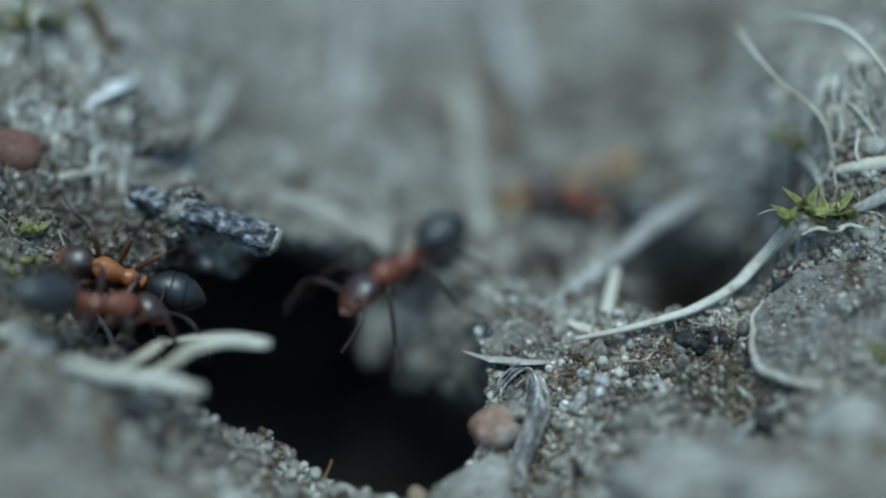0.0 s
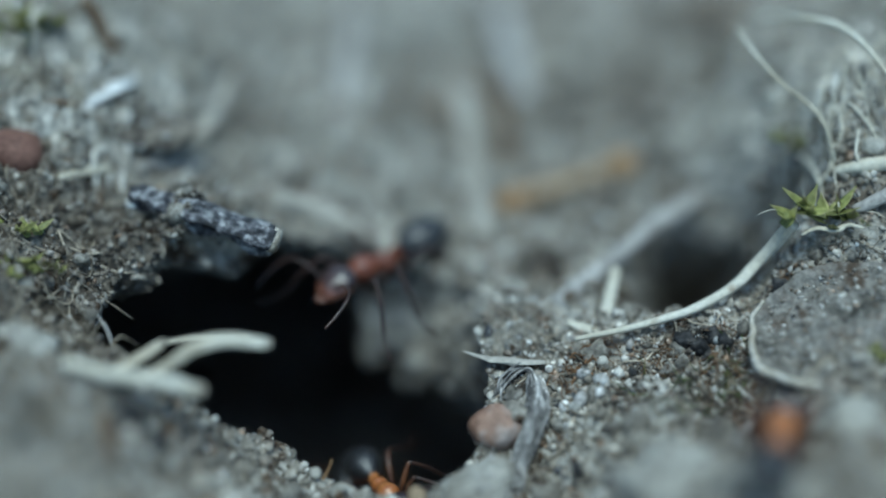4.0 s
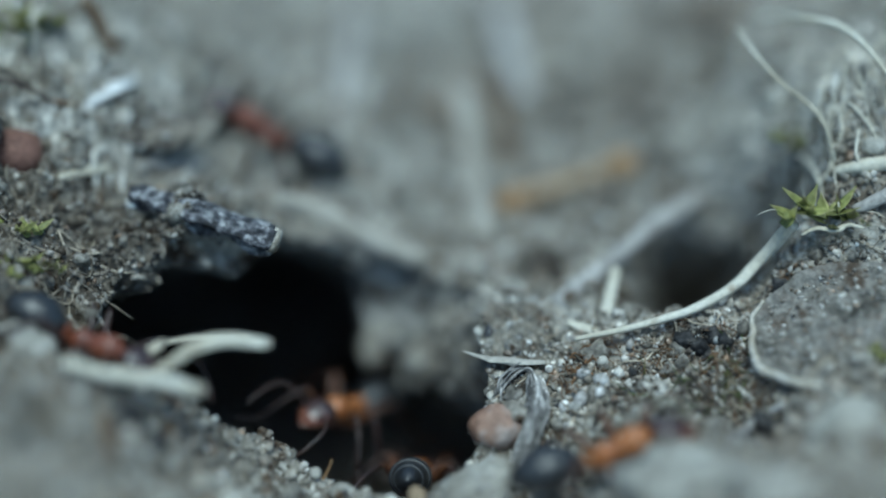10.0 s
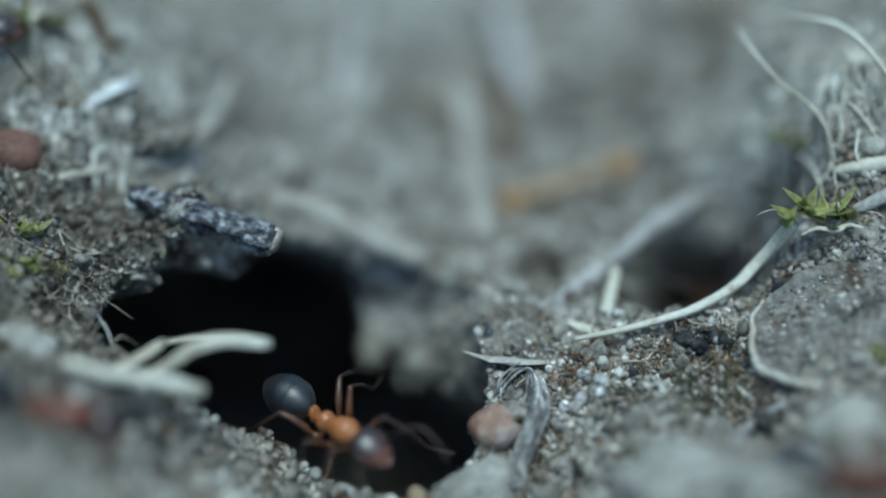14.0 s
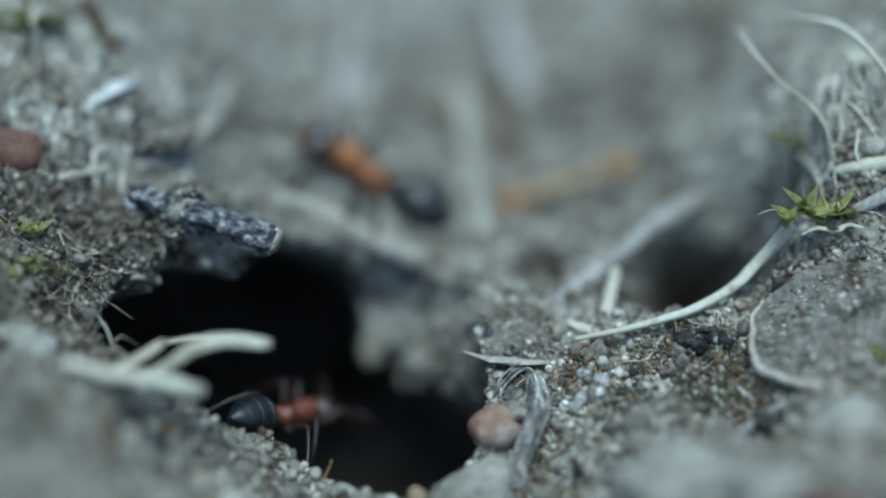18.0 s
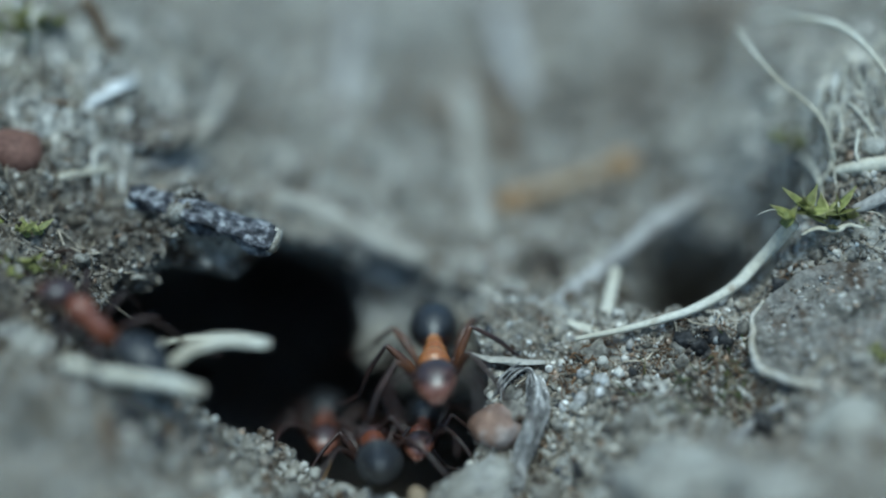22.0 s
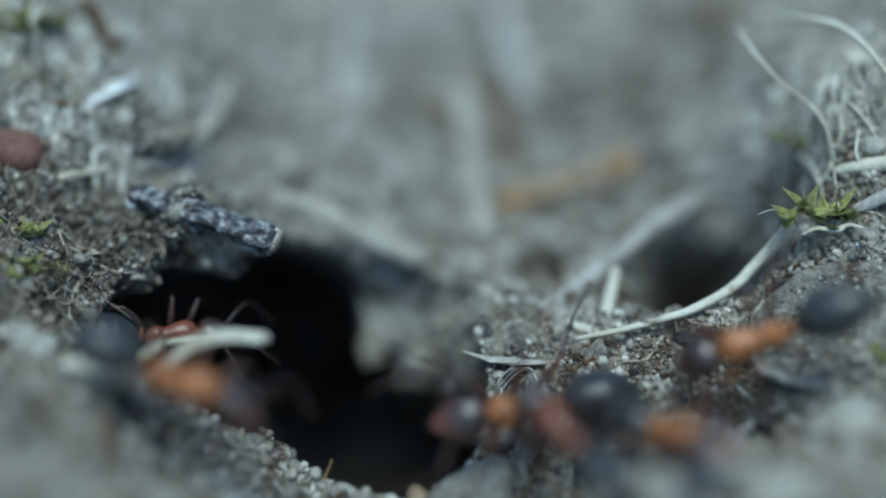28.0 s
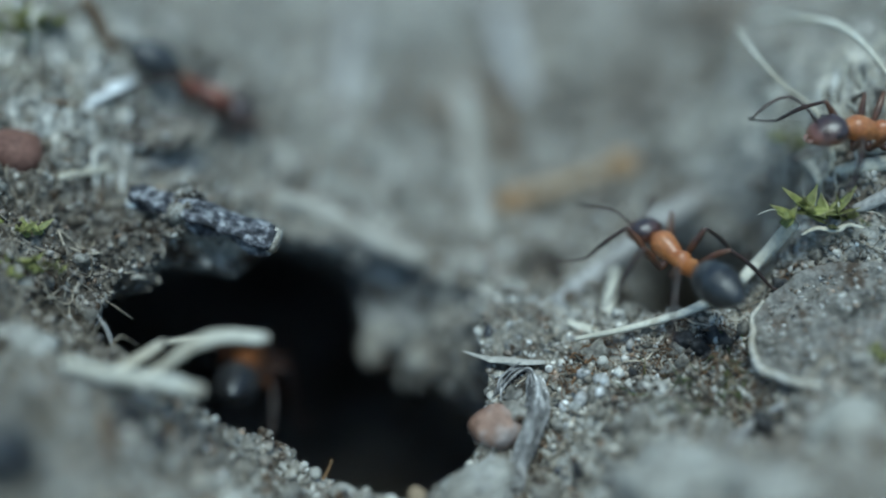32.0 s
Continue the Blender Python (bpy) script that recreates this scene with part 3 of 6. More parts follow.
def rot(count, seed, low, high, mat, spots, name, label):
    """Crumbs heaped in loose patches; spots: (x, y, spread)."""
    rng = np.random.default_rng(seed)
    shapes = [grain_shape(60 + k) for k in range(11)]
    spot = np.array(spots)[rng.integers(len(spots), size=count)]
    x, y = spot[:, 0] + rng.normal(0, 1, count) * spot[:, 2], spot[:, 1] + rng.normal(0, 1, count) * spot[:, 2]
    solid = np.hypot(x - PIT[0], y - PIT[1]) > rim(np.arctan2(y - PIT[1], x - PIT[0])) + 0.25
    x, y, count = x[solid], y[solid], int(solid.sum())
    size = low * (high / low) ** (rng.uniform(size=count) ** 1.6)
    z = ground_z(x, y) + size * rng.uniform(0.0, 0.7, count)
    vs, fs = [], []
    for i in range(count):
        v, f = shapes[i % 11]
        vs.append((v * size[i]) @ np.array(Euler(rng.uniform(0, 6.28, 3)).to_matrix()).T + [x[i], y[i], z[i]])
        fs.append(f + 12 * i)
    return tagged(new(name, mesh_fast(name, np.vstack(vs), np.vstack(fs), mat, smooth=False)), label, "soil", kind="stuff")


rot(5200, 51, 0.03, 0.15, DARKSOIL, [(10.6, -7.4, 0.55), (12.4, -8.6, 0.6), (8.6, -8.6, 0.5), (12.0, -10.2, 0.7), (10.2, -9.4, 0.6), (14.4, -5.6, 0.5), (3.2, -8.0, 0.35), (7.6, -10.0, 0.5), (13.4, -10.9, 0.5)],
    "rotten_soil", "dark crumbs of rotten wood and leaf in the sand")
# A dark mat in place of the shadow under the grass roots.
rot(2200, 53, 0.06, 0.24, DARKSOIL, [(17.6, 5.6, 0.8), (19.2, 7.2, 1.0), (16.8, 8.4, 1.0), (18.2, 10.0, 1.2)], "rotten_soil", "dark crumbs standing in for shade under the dead grass")
rot(1300, 52, 0.03, 0.11, BARK, [(11.4, -8.6, 0.6), (9.2, -7.6, 0.4), (12.8, -9.6, 0.5), (6.2, -7.6, 0.35), (14.8, -5.2, 0.4)], "bark_crumbs", "brown crumbs of bark in the sand")

# Some of these dark heaps paint shade: below grass, ledge and cavity.
rot(2600, 54, 0.08, 0.30, DARKSOIL, [(1.6, 23.9, 1.1), (14.3, 22.0, 1.6), (15.6, 15.5, 1.2), (7.0, 16.4, 1.3), (4.8, 0.6, 0.7), (-13.6, 2.9, 0.7), (-12.6, 4.0, 0.6)], "rotten_soil",
    "dark rotten crumbs over the slope, some standing in for shade")
rot(2600, 57, 0.04, 0.18, DARKSOIL, [(-13.0, -3.2, 0.9), (-15.5, -2.6, 0.9), (-17.5, -2.8, 0.8), (-11.0, -2.9, 0.7), (-16.6, 0.6, 0.7), (-14.6, -4.4, 0.8), (-17.8, 3.2, 0.7)], "rotten_soil", "dark brown rotten crumbs between the clods of the bank")
rng = np.random.default_rng(90)
rot(1500, 58, 0.10, 0.34, DARKSOIL, [(rng.uniform(0, 12), rng.uniform(4, 24), rng.uniform(0.3, 0.8)) for _ in range(22)], "rotten_soil", "dark crumbs in loose patches on the slope")
rot(4600, 59, 0.10, 0.36, CLOD, [(rng.uniform(-14, 3), rng.uniform(3, 22), rng.uniform(0.3, 0.7)) for _ in range(44)], "pale_crumbs", "pale crumbs in loose patches on the slope")
# The cavity's shade behind the moss, laid on as dark crumbs.
rot(1500, 55, 0.05, 0.20, DARKSOIL, [(15.7, 1.9, 0.4), (16.3, 0.9, 0.4)], "rotten_soil", "dark crumbs standing in for shade at the hollow's mouth")
# Pale colour makes up for light missing on this steep face.
rot(5200, 56, 0.08, 0.28, CLOD, [(13.0, 9.2, 1.1), (14.0, 6.2, 0.9), (11.6, 7.8, 0.8), (13.6, 7.6, 1.0), (14.2, 4.9, 0.7), (14.4, 4.0, 0.5), (13.2, 5.4, 0.8)], "pale_crumbs", "pale crumbs added to brighten the shaded slope")

# ---- the charred twig over the hole ----
twig = tagged(new("charred_twig"), "short blackened twig with flaking bark jutting over the hole", "twig")
tw = [(-13.58, -1.91, 4.25), (-11.96, -2.49, 4.12), (-10.16, -3.19, 3.82), (-8.66, -3.63, 3.53), (-7.27, -4.00, 3.19)]
twig.location = Vector(tw[0]) * MM
tw = np.array(tw) - np.array(tw[0])
part("bark", mesh_of("bark", *tube(tw, 0.60, sides=28, per=24, flat=1.0, groove=0.2, wobble=0.42, seed=4, taper=(0.85, 0.95, 0.9, 1.0)), CHAR), twig)
part("broken_end", mesh_of("broken_end", *tube([tw[-1] - (tw[-1] - tw[-2]) * 0.08, tw[-1] + (tw[-1] - tw[-2]) * 0.10], 0.57, sides=14, per=2, wobble=0.25, seed=9,
     taper=(1, 0.9)), CUTWOOD), twig, "pale broken wood")

# ---- pale straws at the near edge of the hole ----
STRAWS = "pale straws at the hole"
stem("straw", "pale dry straw lying on the near bank", "straw", [(-14.69, -11.83, 2.99), (-13.17, -12.10, 2.59), (-11.20, -12.23, 2.41), (-9.47, -12.25, 1.86)], 0.36, STRAW, STRAWS,
     flat=0.7, groove=0.16, wobble=0.22, seed=1, taper=(0.9, 1, 1, 0.9))
loose_straw = stem("straw", "loose pale straw sticking out over the hole", "straw",
     [(-11.79, -11.26, 1.70), (-10.81, -10.89, 2.06), (-9.82, -10.43, 2.55), (-8.63, -10.10, 2.66), (-7.11, -9.87, 2.30)], 0.32, STRAW, STRAWS, flat=0.6, groove=0.16, wobble=0.2, seed=2,
     taper=(0.7, 1, 1, 1.05, 1.0))
stem("straw", "short split straw stub at the hole's edge", "straw", [(-13.10, -10.48, 1.42), (-12.24, -10.06, 1.67), (-11.42, -9.50, 1.94)], 0.30, STRAW, STRAWS, flat=0.6, groove=0.1,
     wobble=0.08, seed=3, taper=(0.8, 1, 0.95))
stem("straw", "thin straw shred beside the loose straw", "straw", [(-11.49, -8.69, 1.37), (-10.30, -8.64, 1.60), (-8.90, -8.67, 1.74), (-7.96, -8.72, 1.84)], 0.16, STRAW, STRAWS, flat=0.6,
     seed=31, taper=(0.8, 1, 0.5))
for i, (a_, b_) in enumerate([((-15.61, -7.28, 0.76), (-13.93, -8.85, 0.27)), ((-14.62, -7.14, 2.00), (-13.70, -8.29, 0.20)), ((-15.13, -7.42, 0.56), (-14.67, -6.08, 0.73)), ((-14.15, -7.48, 1.52), (-13.94, -7.76, 0.07))]):
    stem("dead_stalk", "thin grey dead stalk at the hole's edge", "stalk", [a_, tuple((np.array(a_) + b_) / 2 + [0.1, 0, 0.12]), b_], 0.07, ROOT, "thin dead stalks", sides=6, per=5,
         flat=0.5, seed=40 + i, taper=(0.5, 1, 0.7))

# ---- the curved straw along the far edge of the bank ----
stem("straw", "long curved pale straw along the bank's edge", "straw",
     [(5.65, -6.87, 0.12), (7.62, -6.73, 0.50), (9.33, -6.40, 0.80), (10.81, -5.97, 1.07), (12.57, -5.18, 1.67), (13.84, -4.29, 2.59), (14.93, -4.25, 4.39)], 0.20, STRAW, "", flat=0.85, groove=0.1,
     wobble=0.05, seed=5, per=10, taper=(0.55, 0.8, 0.95, 1.1, 1.25, 1.45, 1.6))
stem("straw_shred", "frayed pale shred at the curved straw's thin end", "straw", [(5.41, -5.45, -0.08), (6.06, -5.64, -0.18), (6.89, -5.86, -0.32)], 0.34, STRAW, flat=0.5, wobble=0.45, groove=0.2,
     seed=63, taper=(0.5, 1, 0.5))
root = tagged(new("forked_root"), "grey forked root crossing the hollow", "root")
fr = [(5.08, -3.97, -0.43), (6.87, -2.12, -0.06), (8.58, -0.39, 0.31), (10.72, 1.93, 0.50), (14.26, 5.23, 0.50)]
root.location = Vector(fr[0]) * MM
part("main_root", mesh_of("main_root", *tube(np.array(fr) - fr[0], 0.5, wobble=0.15, seed=6, taper=(1.1, 0.9, 0.8, 1.0, 0.8)), ROOT), root)
part("side_root", mesh_of("side_root", *tube(np.array([(7.06, -5.33, -0.64), (7.41, -3.91, -0.00), (7.84, -2.35, 0.49)]) - fr[0], 0.36, wobble=0.1, seed=7, taper=(1, 0.9, 0.7)), STRAW), root, "pale peeled side root")

# ---- stems on the slope behind ----
stem("stalk", "pale upright stalk lying on the slope behind the hole", "stalk", [(0.95, 12.74, 1.37), (1.22, 9.99, 0.32), (1.62, 6.67, -0.41), (2.02, 1.88, -0.45)], 0.75, DRYLEAF, wobble=0.1, seed=8,
     taper=(1.15, 0.9, 0.85, 0.8))
stem("stalk", "thick pale stalk half buried beside the hole", "stalk", [(-8.13, 1.80, 1.71), (-6.04, 1.92, 0.83), (-3.60, 0.98, 0.00), (-1.04, -0.08, -0.63)], 0.62, DRYLEAF, wobble=0.14, seed=10,
     taper=(0.8, 1, 1, 0.9))
husk = tagged(new("seed_husk"), "amber dry seed husk with a pale middle on the slope", "seed husk")
hp = [(2.73, 4.92, -0.81), (4.22, 6.22, -1.14), (6.56, 6.85, -0.68), (8.59, 7.26, -0.09), (10.02, 6.44, 0.75)]
husk.location = Vector(hp[0]) * MM
h0 = np.array(hp) - hp[0]
part("stalk_end", mesh_of("stalk_end", *tube(h0[:2], 0.68, wobble=0.2, seed=11, taper=(0.5, 1, 0.8)), HUSK), husk)
part("husk_body", mesh_of("husk_body", *tube(h0[1:4], 0.5, wobble=0.15, seed=12, taper=(0.9, 1, 0.9)), TAN), husk, "tan dry husk")
part("husk_tip", mesh_of("husk_tip", *tube(h0[3:], 0.78, wobble=0.25, seed=13, taper=(0.8, 1, 0.3)), HUSK), husk)
for i, (pts, rad, lab) in enumerate([([(-5.25, 21.23, 2.92), (-5.09, 16.20, 2.51), (-5.34, 11.13, 2.07), (-5.37, 7.96, 1.51)], 0.5, "faint grey stalk lying on the slope"),
                                   ([(3.25, 22.96, 1.76), (3.87, 17.16, 1.67), (4.54, 13.66, 0.34)], 0.8, "broad grey dead blade on the slope"),
                                   # A bark-brown tube drawn as the shadow gap round the pale stalk.
                                   ([(-0.36, 10.96, 0.63), (0.34, 12.81, 1.22), (2.05, 14.27, 1.20), (3.07, 12.76, 0.49), (3.28, 9.02, -0.83)], 0.55, "dark arc standing in for the shadow round the stalk")]):
    stem("dead_stalk", lab, "stalk", pts, rad, BARK if i == 2 else ROOT, wobble=0.12, seed=50 + i, taper=(0.8, 1, 0.8), flat=0.6)

# ---- left bank ----
stone("seed", "russet wrinkled seed on the crumbly bank", "seed", (-18.91, -0.57, 5.56), (1.25, 1.2, 1.15), SEED, 3, rough=0.14)
stem("twig", "short pale twig piece on the crumbly bank", "twig", [(-16.88, -1.49, 4.84), (-15.98, -0.66, 4.64), (-15.06, -0.07, 4.43)], 0.24, STRAW, wobble=0.12, seed=14, taper=(0.8, 1, 0.9))
stem("straw_flake", "straw flake on the bank, its glint painted white", "straw flake", [(-16.05, 1.44, 6.78), (-15.55, 2.45, 6.80), (-14.92, 3.06, 7.00), (-14.53, 4.22, 6.75)], 0.45, GLOSSY, flat=0.3, seed=15, taper=(0.3, 0.7, 1.2, 0.8))
stem("stalk", "thin brown stalk leaning on the bank", "stalk", [(-16.69, 6.15, 9.95), (-15.96, 5.61, 8.81), (-15.34, 5.00, 7.65)], 0.3, BARK, wobble=0.1, seed=16, taper=(1, 0.9, 0.8))
stem("stalk", "grey twiglet across the bank", "stalk", [(-14.60, 0.47, 4.34), (-12.88, 1.33, 3.81), (-10.87, 2.97, 2.68)], 0.24, ROOT, wobble=0.15, seed=17, taper=(0.7, 1, 0.7))
stem("stalk", "thin brown twiglet on the bank", "stalk", [(-18.14, 1.58, 6.98), (-17.08, 1.45, 7.00), (-16.22, 1.82, 6.56)], 0.13, BARK, wobble=0.1, seed=18, taper=(0.7, 1, 0.7))
stem("stalk", "upright thin dry stem on the bank", "stalk", [(-15.29, -2.04, 3.53), (-15.27, -0.28, 3.96), (-15.11, 1.00, 4.91)], 0.09, BARK, wobble=0.1, seed=19, sides=6, taper=(1, 0.9, 0.6))
stone("quartz_grain", "white quartz grain beside the charred twig", "grain", (-13.68, -2.15, 3.90), (0.3, 0.25, 0.35), QUARTZ, 5)
# Added lump whose dark colour gives the shadow of a cavity.
stone("clod", "dark clod standing in for a cavity's shadow behind the bank", "clod", (-13.47, 2.01, 5.11), (1.9, 1.1, 0.6), DARKSOIL, 15, rough=0.35)


def blade(length, width, curl, mat, name, seed=0):
    """A pointed leaf with a folded middle, from the origin along +y."""
    n = 7
    v, f = [], []
    for i in range(n):
        t = i / (n - 1)
        w = width * (math.sin(math.pi * min(1, 0.25 + 0.75 * t)) ** 0.8) * (1 - t ** 4) + 0.008
        y, z = length * t, curl * length * t * t
        for s_, dz in ((-1, 0.35), (-0.5, 0.1), (0, 0), (0.5, 0.1), (1, 0.35)):
            v.append((s_ * w, y, z + dz * w))
        for s_, dz in ((0.5, -0.04), (-0.5, -0.04)):
            v.append((s_ * w, y, z + dz * w - 0.02))
    for i in range(n - 1):
        ring = [0, 1, 2, 3, 4, 5, 6]
        for a_, b_ in zip(ring, ring[1:] + ring[:1]):
            f.append((i * 7 + a_, i * 7 + b_, (i + 1) * 7 + b_, (i + 1) * 7 + a_))
    return mesh_of(name, v, f, mat)


LEAVES = [blade(1.0, 0.25, 0.3, MOSS, "leaf"), blade(0.8, 0.23, 0.55, MOSS, "leaf"), blade(1.2, 0.22, 0.2, MOSS, "leaf")]


def moss_tuft(label, base, count, seed, scale=1.0, lean=(0, 0), spread=0.95):
    """A rosette shoot of pointed leaves round short stems."""
    rng = np.random.default_rng(seed)
    tuft = tagged(new("moss_tuft"), label, "moss")
    tuft.location = Vector(base) * MM
    v, f = merged([tube([(0.5 * k - 0.5, 0, -0.4), (0.5 * k - 0.45, 0.1, 0.6)], 0.09, sides=6, per=3, seed=k) for k in range(3)])
    part("shoots", mesh_of("shoots", v, f, MOSSFAR), tuft)
    for i in range(count):
        leaf = part("leaf", LEAVES[i % 3], tuft)
        at_ = (rng.normal(0, spread) * scale, rng.normal(0, 0.25) * scale, rng.uniform(-0.1, 0.6) * scale)
        leaf.matrix_basis = (pose(*(Vector(at_) * MM), rng.uniform(-5, 40), rng.uniform(-25, 25) + lean[0], rng.uniform(0, 360))
                             @ Matrix.Diagonal((scale, scale, scale * rng.uniform(0.7, 1.1), 1)))
    return tuft


moss_tuft("bright green moss tuft with pointed leaves on the bank", (15.17, -4.24, 4.41), 11, 2, 1.2, spread=0.38)
moss_tuft("olive green moss tuft with pale leaf tips on the bank", (16.68, -4.29, 4.33), 10, 3, 1.15, spread=0.4)
moss_tuft("small green moss tuft on the bank", (16.26, 1.63, 4.66), 18, 4, 0.8)
moss_tuft("dull green moss tuft on the crumbly bank", (-17.01, -6.51, 3.44), 26, 5, 0.7)
moss_tuft("olive moss tuft on the crumbly bank", (-18.06, -4.76, 4.01), 18, 6, 0.7)
moss_tuft("blurred green moss tuft at the top of the bank", (-19.33, 4.57, 8.81), 40, 7, 1.2)
moss_tuft("yellowish moss tuft on the bank", (17.57, -9.97, 1.45), 14, 9, 0.6)

stem("torn_fibre", "torn pale plant fibre under the moss", "plant fibre", [(15.13, -4.90, 4.16), (15.78, -4.74, 4.39), (16.54, -4.87, 4.37), (17.11, -4.74, 4.57), (17.73, -4.82, 4.45)], 0.13, STRAW,
     flat=0.6, wobble=0.3, seed=62, sides=8, taper=(0.4, 1, 1.2, 1, 0.5))
hair = "white moss hairs"
for i, pts in enumerate([[(14.69, -4.05, 4.68), (13.97, -3.96, 4.80), (13.32, -4.10, 4.60)], [(15.10, -3.87, 4.94), (14.81, -3.66, 5.23), (14.57, -3.55, 5.39)],
                         [(15.41, -3.80, 5.04), (15.38, -3.63, 5.27), (15.29, -3.47, 5.51)], [(16.78, -3.77, 5.08), (16.92, -4.05, 4.68), (17.40, -4.24, 4.41), (17.55, -4.46, 4.09)]]):
    stem("moss_hair", "fine white curved hair at the moss", "hair", pts, 0.045 if i < 3 else 0.07, PALESTONE, hair, sides=6, per=6, seed=60 + i, taper=(1, 0.8, 0.35))

# ---- right bank ----
pebble = tagged(new("pebble"), "reddish-brown rounded pebble stuck in the hole's rim", "pebble")
pebble.location = Vector((2.23, -9.87, -2.24)) * MM
part("stone", mesh_of("stone", *lump((1.2, 1.0, 0.98), 21, 0.10, 14, 20), REDSTONE), pebble)
part("clay_crust", mesh_of("clay_crust", *lump((0.6, 0.7, 0.3), 22, 0.4), SOIL), pebble, "clay crust on top", at=(0.75, 0.2, 0.70))
rng = np.random.default_rng(13)
for i in range(26):
    a_, b_ = rng.uniform(3.0, 6.0), rng.uniform(-1.1, -0.2)
    part("stuck_grain", mesh_of("stuck_grain", *lump((0.07, 0.06, 0.05), 400 + i, 0.4, 5, 6), DARKSOIL, smooth=False), pebble,
         at=(1.18 * math.cos(a_) * math.cos(b_), 1.0 * math.sin(a_) * math.cos(b_), 0.95 * math.sin(b_)))
rng = np.random.default_rng(12)
FRAY = spline([(3.88, -7.91, -1.01), (3.98, -9.34, -1.38), (3.66, -10.43, -1.97), (3.14, -11.23, -2.90), (2.65, -12.23, -3.54)], 5)
frayed = tagged(new("frayed_root"), "frayed grey root split into fibres, hanging over the rim", "root")
frayed.location = Vector(FRAY[0]) * MM
ROOTFIBRE = material("grey_root_fibre", [(0.10, 0.095, 0.09), (0.36, 0.345, 0.325), (0.60, 0.58, 0.55)], 1.2, 0.5, fine=6.0, spec=0.5, random_by=0.6)
part("core", mesh_of("core", *tube(FRAY[::3] - FRAY[0], 0.17, sides=12, per=6, groove=0.2, wobble=0.3, seed=3, taper=(0.6, 1.15, 0.9, 1.0, 0.5)), CHARCRUMB), frayed, "dark root core")
wide = np.interp(np.linspace(0, 1, len(FRAY)), [0, 0.3, 0.55, 0.8, 1], [0.36, 0.50, 0.44, 0.42, 0.62])
for i in range(120):
    a_, turn_ = rng.uniform(0, 6.28), rng.normal(0, 1.3)
    s0, s1 = (0, len(FRAY)) if i % 3 else (int(rng.integers(0, 9)), int(rng.integers(12, len(FRAY) + 1)))
    strand = []
    for k in range(s0, s1, 2):
        t_ = a_ + turn_ * k / len(FRAY) + rng.normal(0, 0.16)
        strand.append(FRAY[k] - FRAY[0] + wide[k] * rng.uniform(0.8, 1.12) * np.array((math.cos(t_), -0.57 * math.sin(t_), 0.82 * math.sin(t_))))
    part("fibre", mesh_of("fibre", *tube(strand, rng.uniform(0.022, 0.05), sides=5, per=4, seed=i, taper=(0.5, 1, 1, 0.4)), ROOTFIBRE), frayed)
for i in range(12):
    coil = np.array([(2.24, -8.91, -1.45), (2.54, -8.30, -0.93), (3.28, -7.76, -0.86), (4.02, -7.88, -1.00)]) + rng.normal(0, 0.13, (4, 3)) - FRAY[0]
    part("fibre", mesh_of("fibre", *tube(coil, rng.uniform(0.04, 0.085), sides=6, per=7, seed=70 + i, wobble=0.15, taper=(0.5, 1, 0.5)), ROOTFIBRE), frayed)
for i, (p_, r_) in enumerate([((2.30, -8.45, -1.50), (0.55, 0.4, 0.16)), ((2.70, -9.05, -1.62), (0.6, 0.35, 0.18)), ((2.98, -8.80, -1.30), (0.5, 0.4, 0.15)), ((2.15, -9.05, -1.62), (0.4, 0.3, 0.14))]):
    stone("bark_shred", "grey layered bark shred stacked on the reddish pebble", "bark", p_, r_, CRUST, 160 + i, rough=0.35, turn=(12, -18 + 9 * i, 25 * i), group="bark shreds at the root")
stem("straw_flake", "pale pointed straw flake on the rim", "straw flake", [(0.83, -6.94, -0.50), (1.84, -7.27, -0.61), (3.04, -7.50, -0.61), (4.35, -7.69, -0.52)], 0.30, DRYLEAF, flat=0.3, wobble=0.35, groove=0.1, seed=23, taper=(0.15, 0.7, 1, 0.6))
EDGEROOT = material("curved_root_skin", [(0.30, 0.24, 0.17), (0.50, 0.45, 0.36), (0.64, 0.61, 0.54)], 0.9, 0.7, 0.05, 3.0, 4.0, 0.3, grain=0.5)


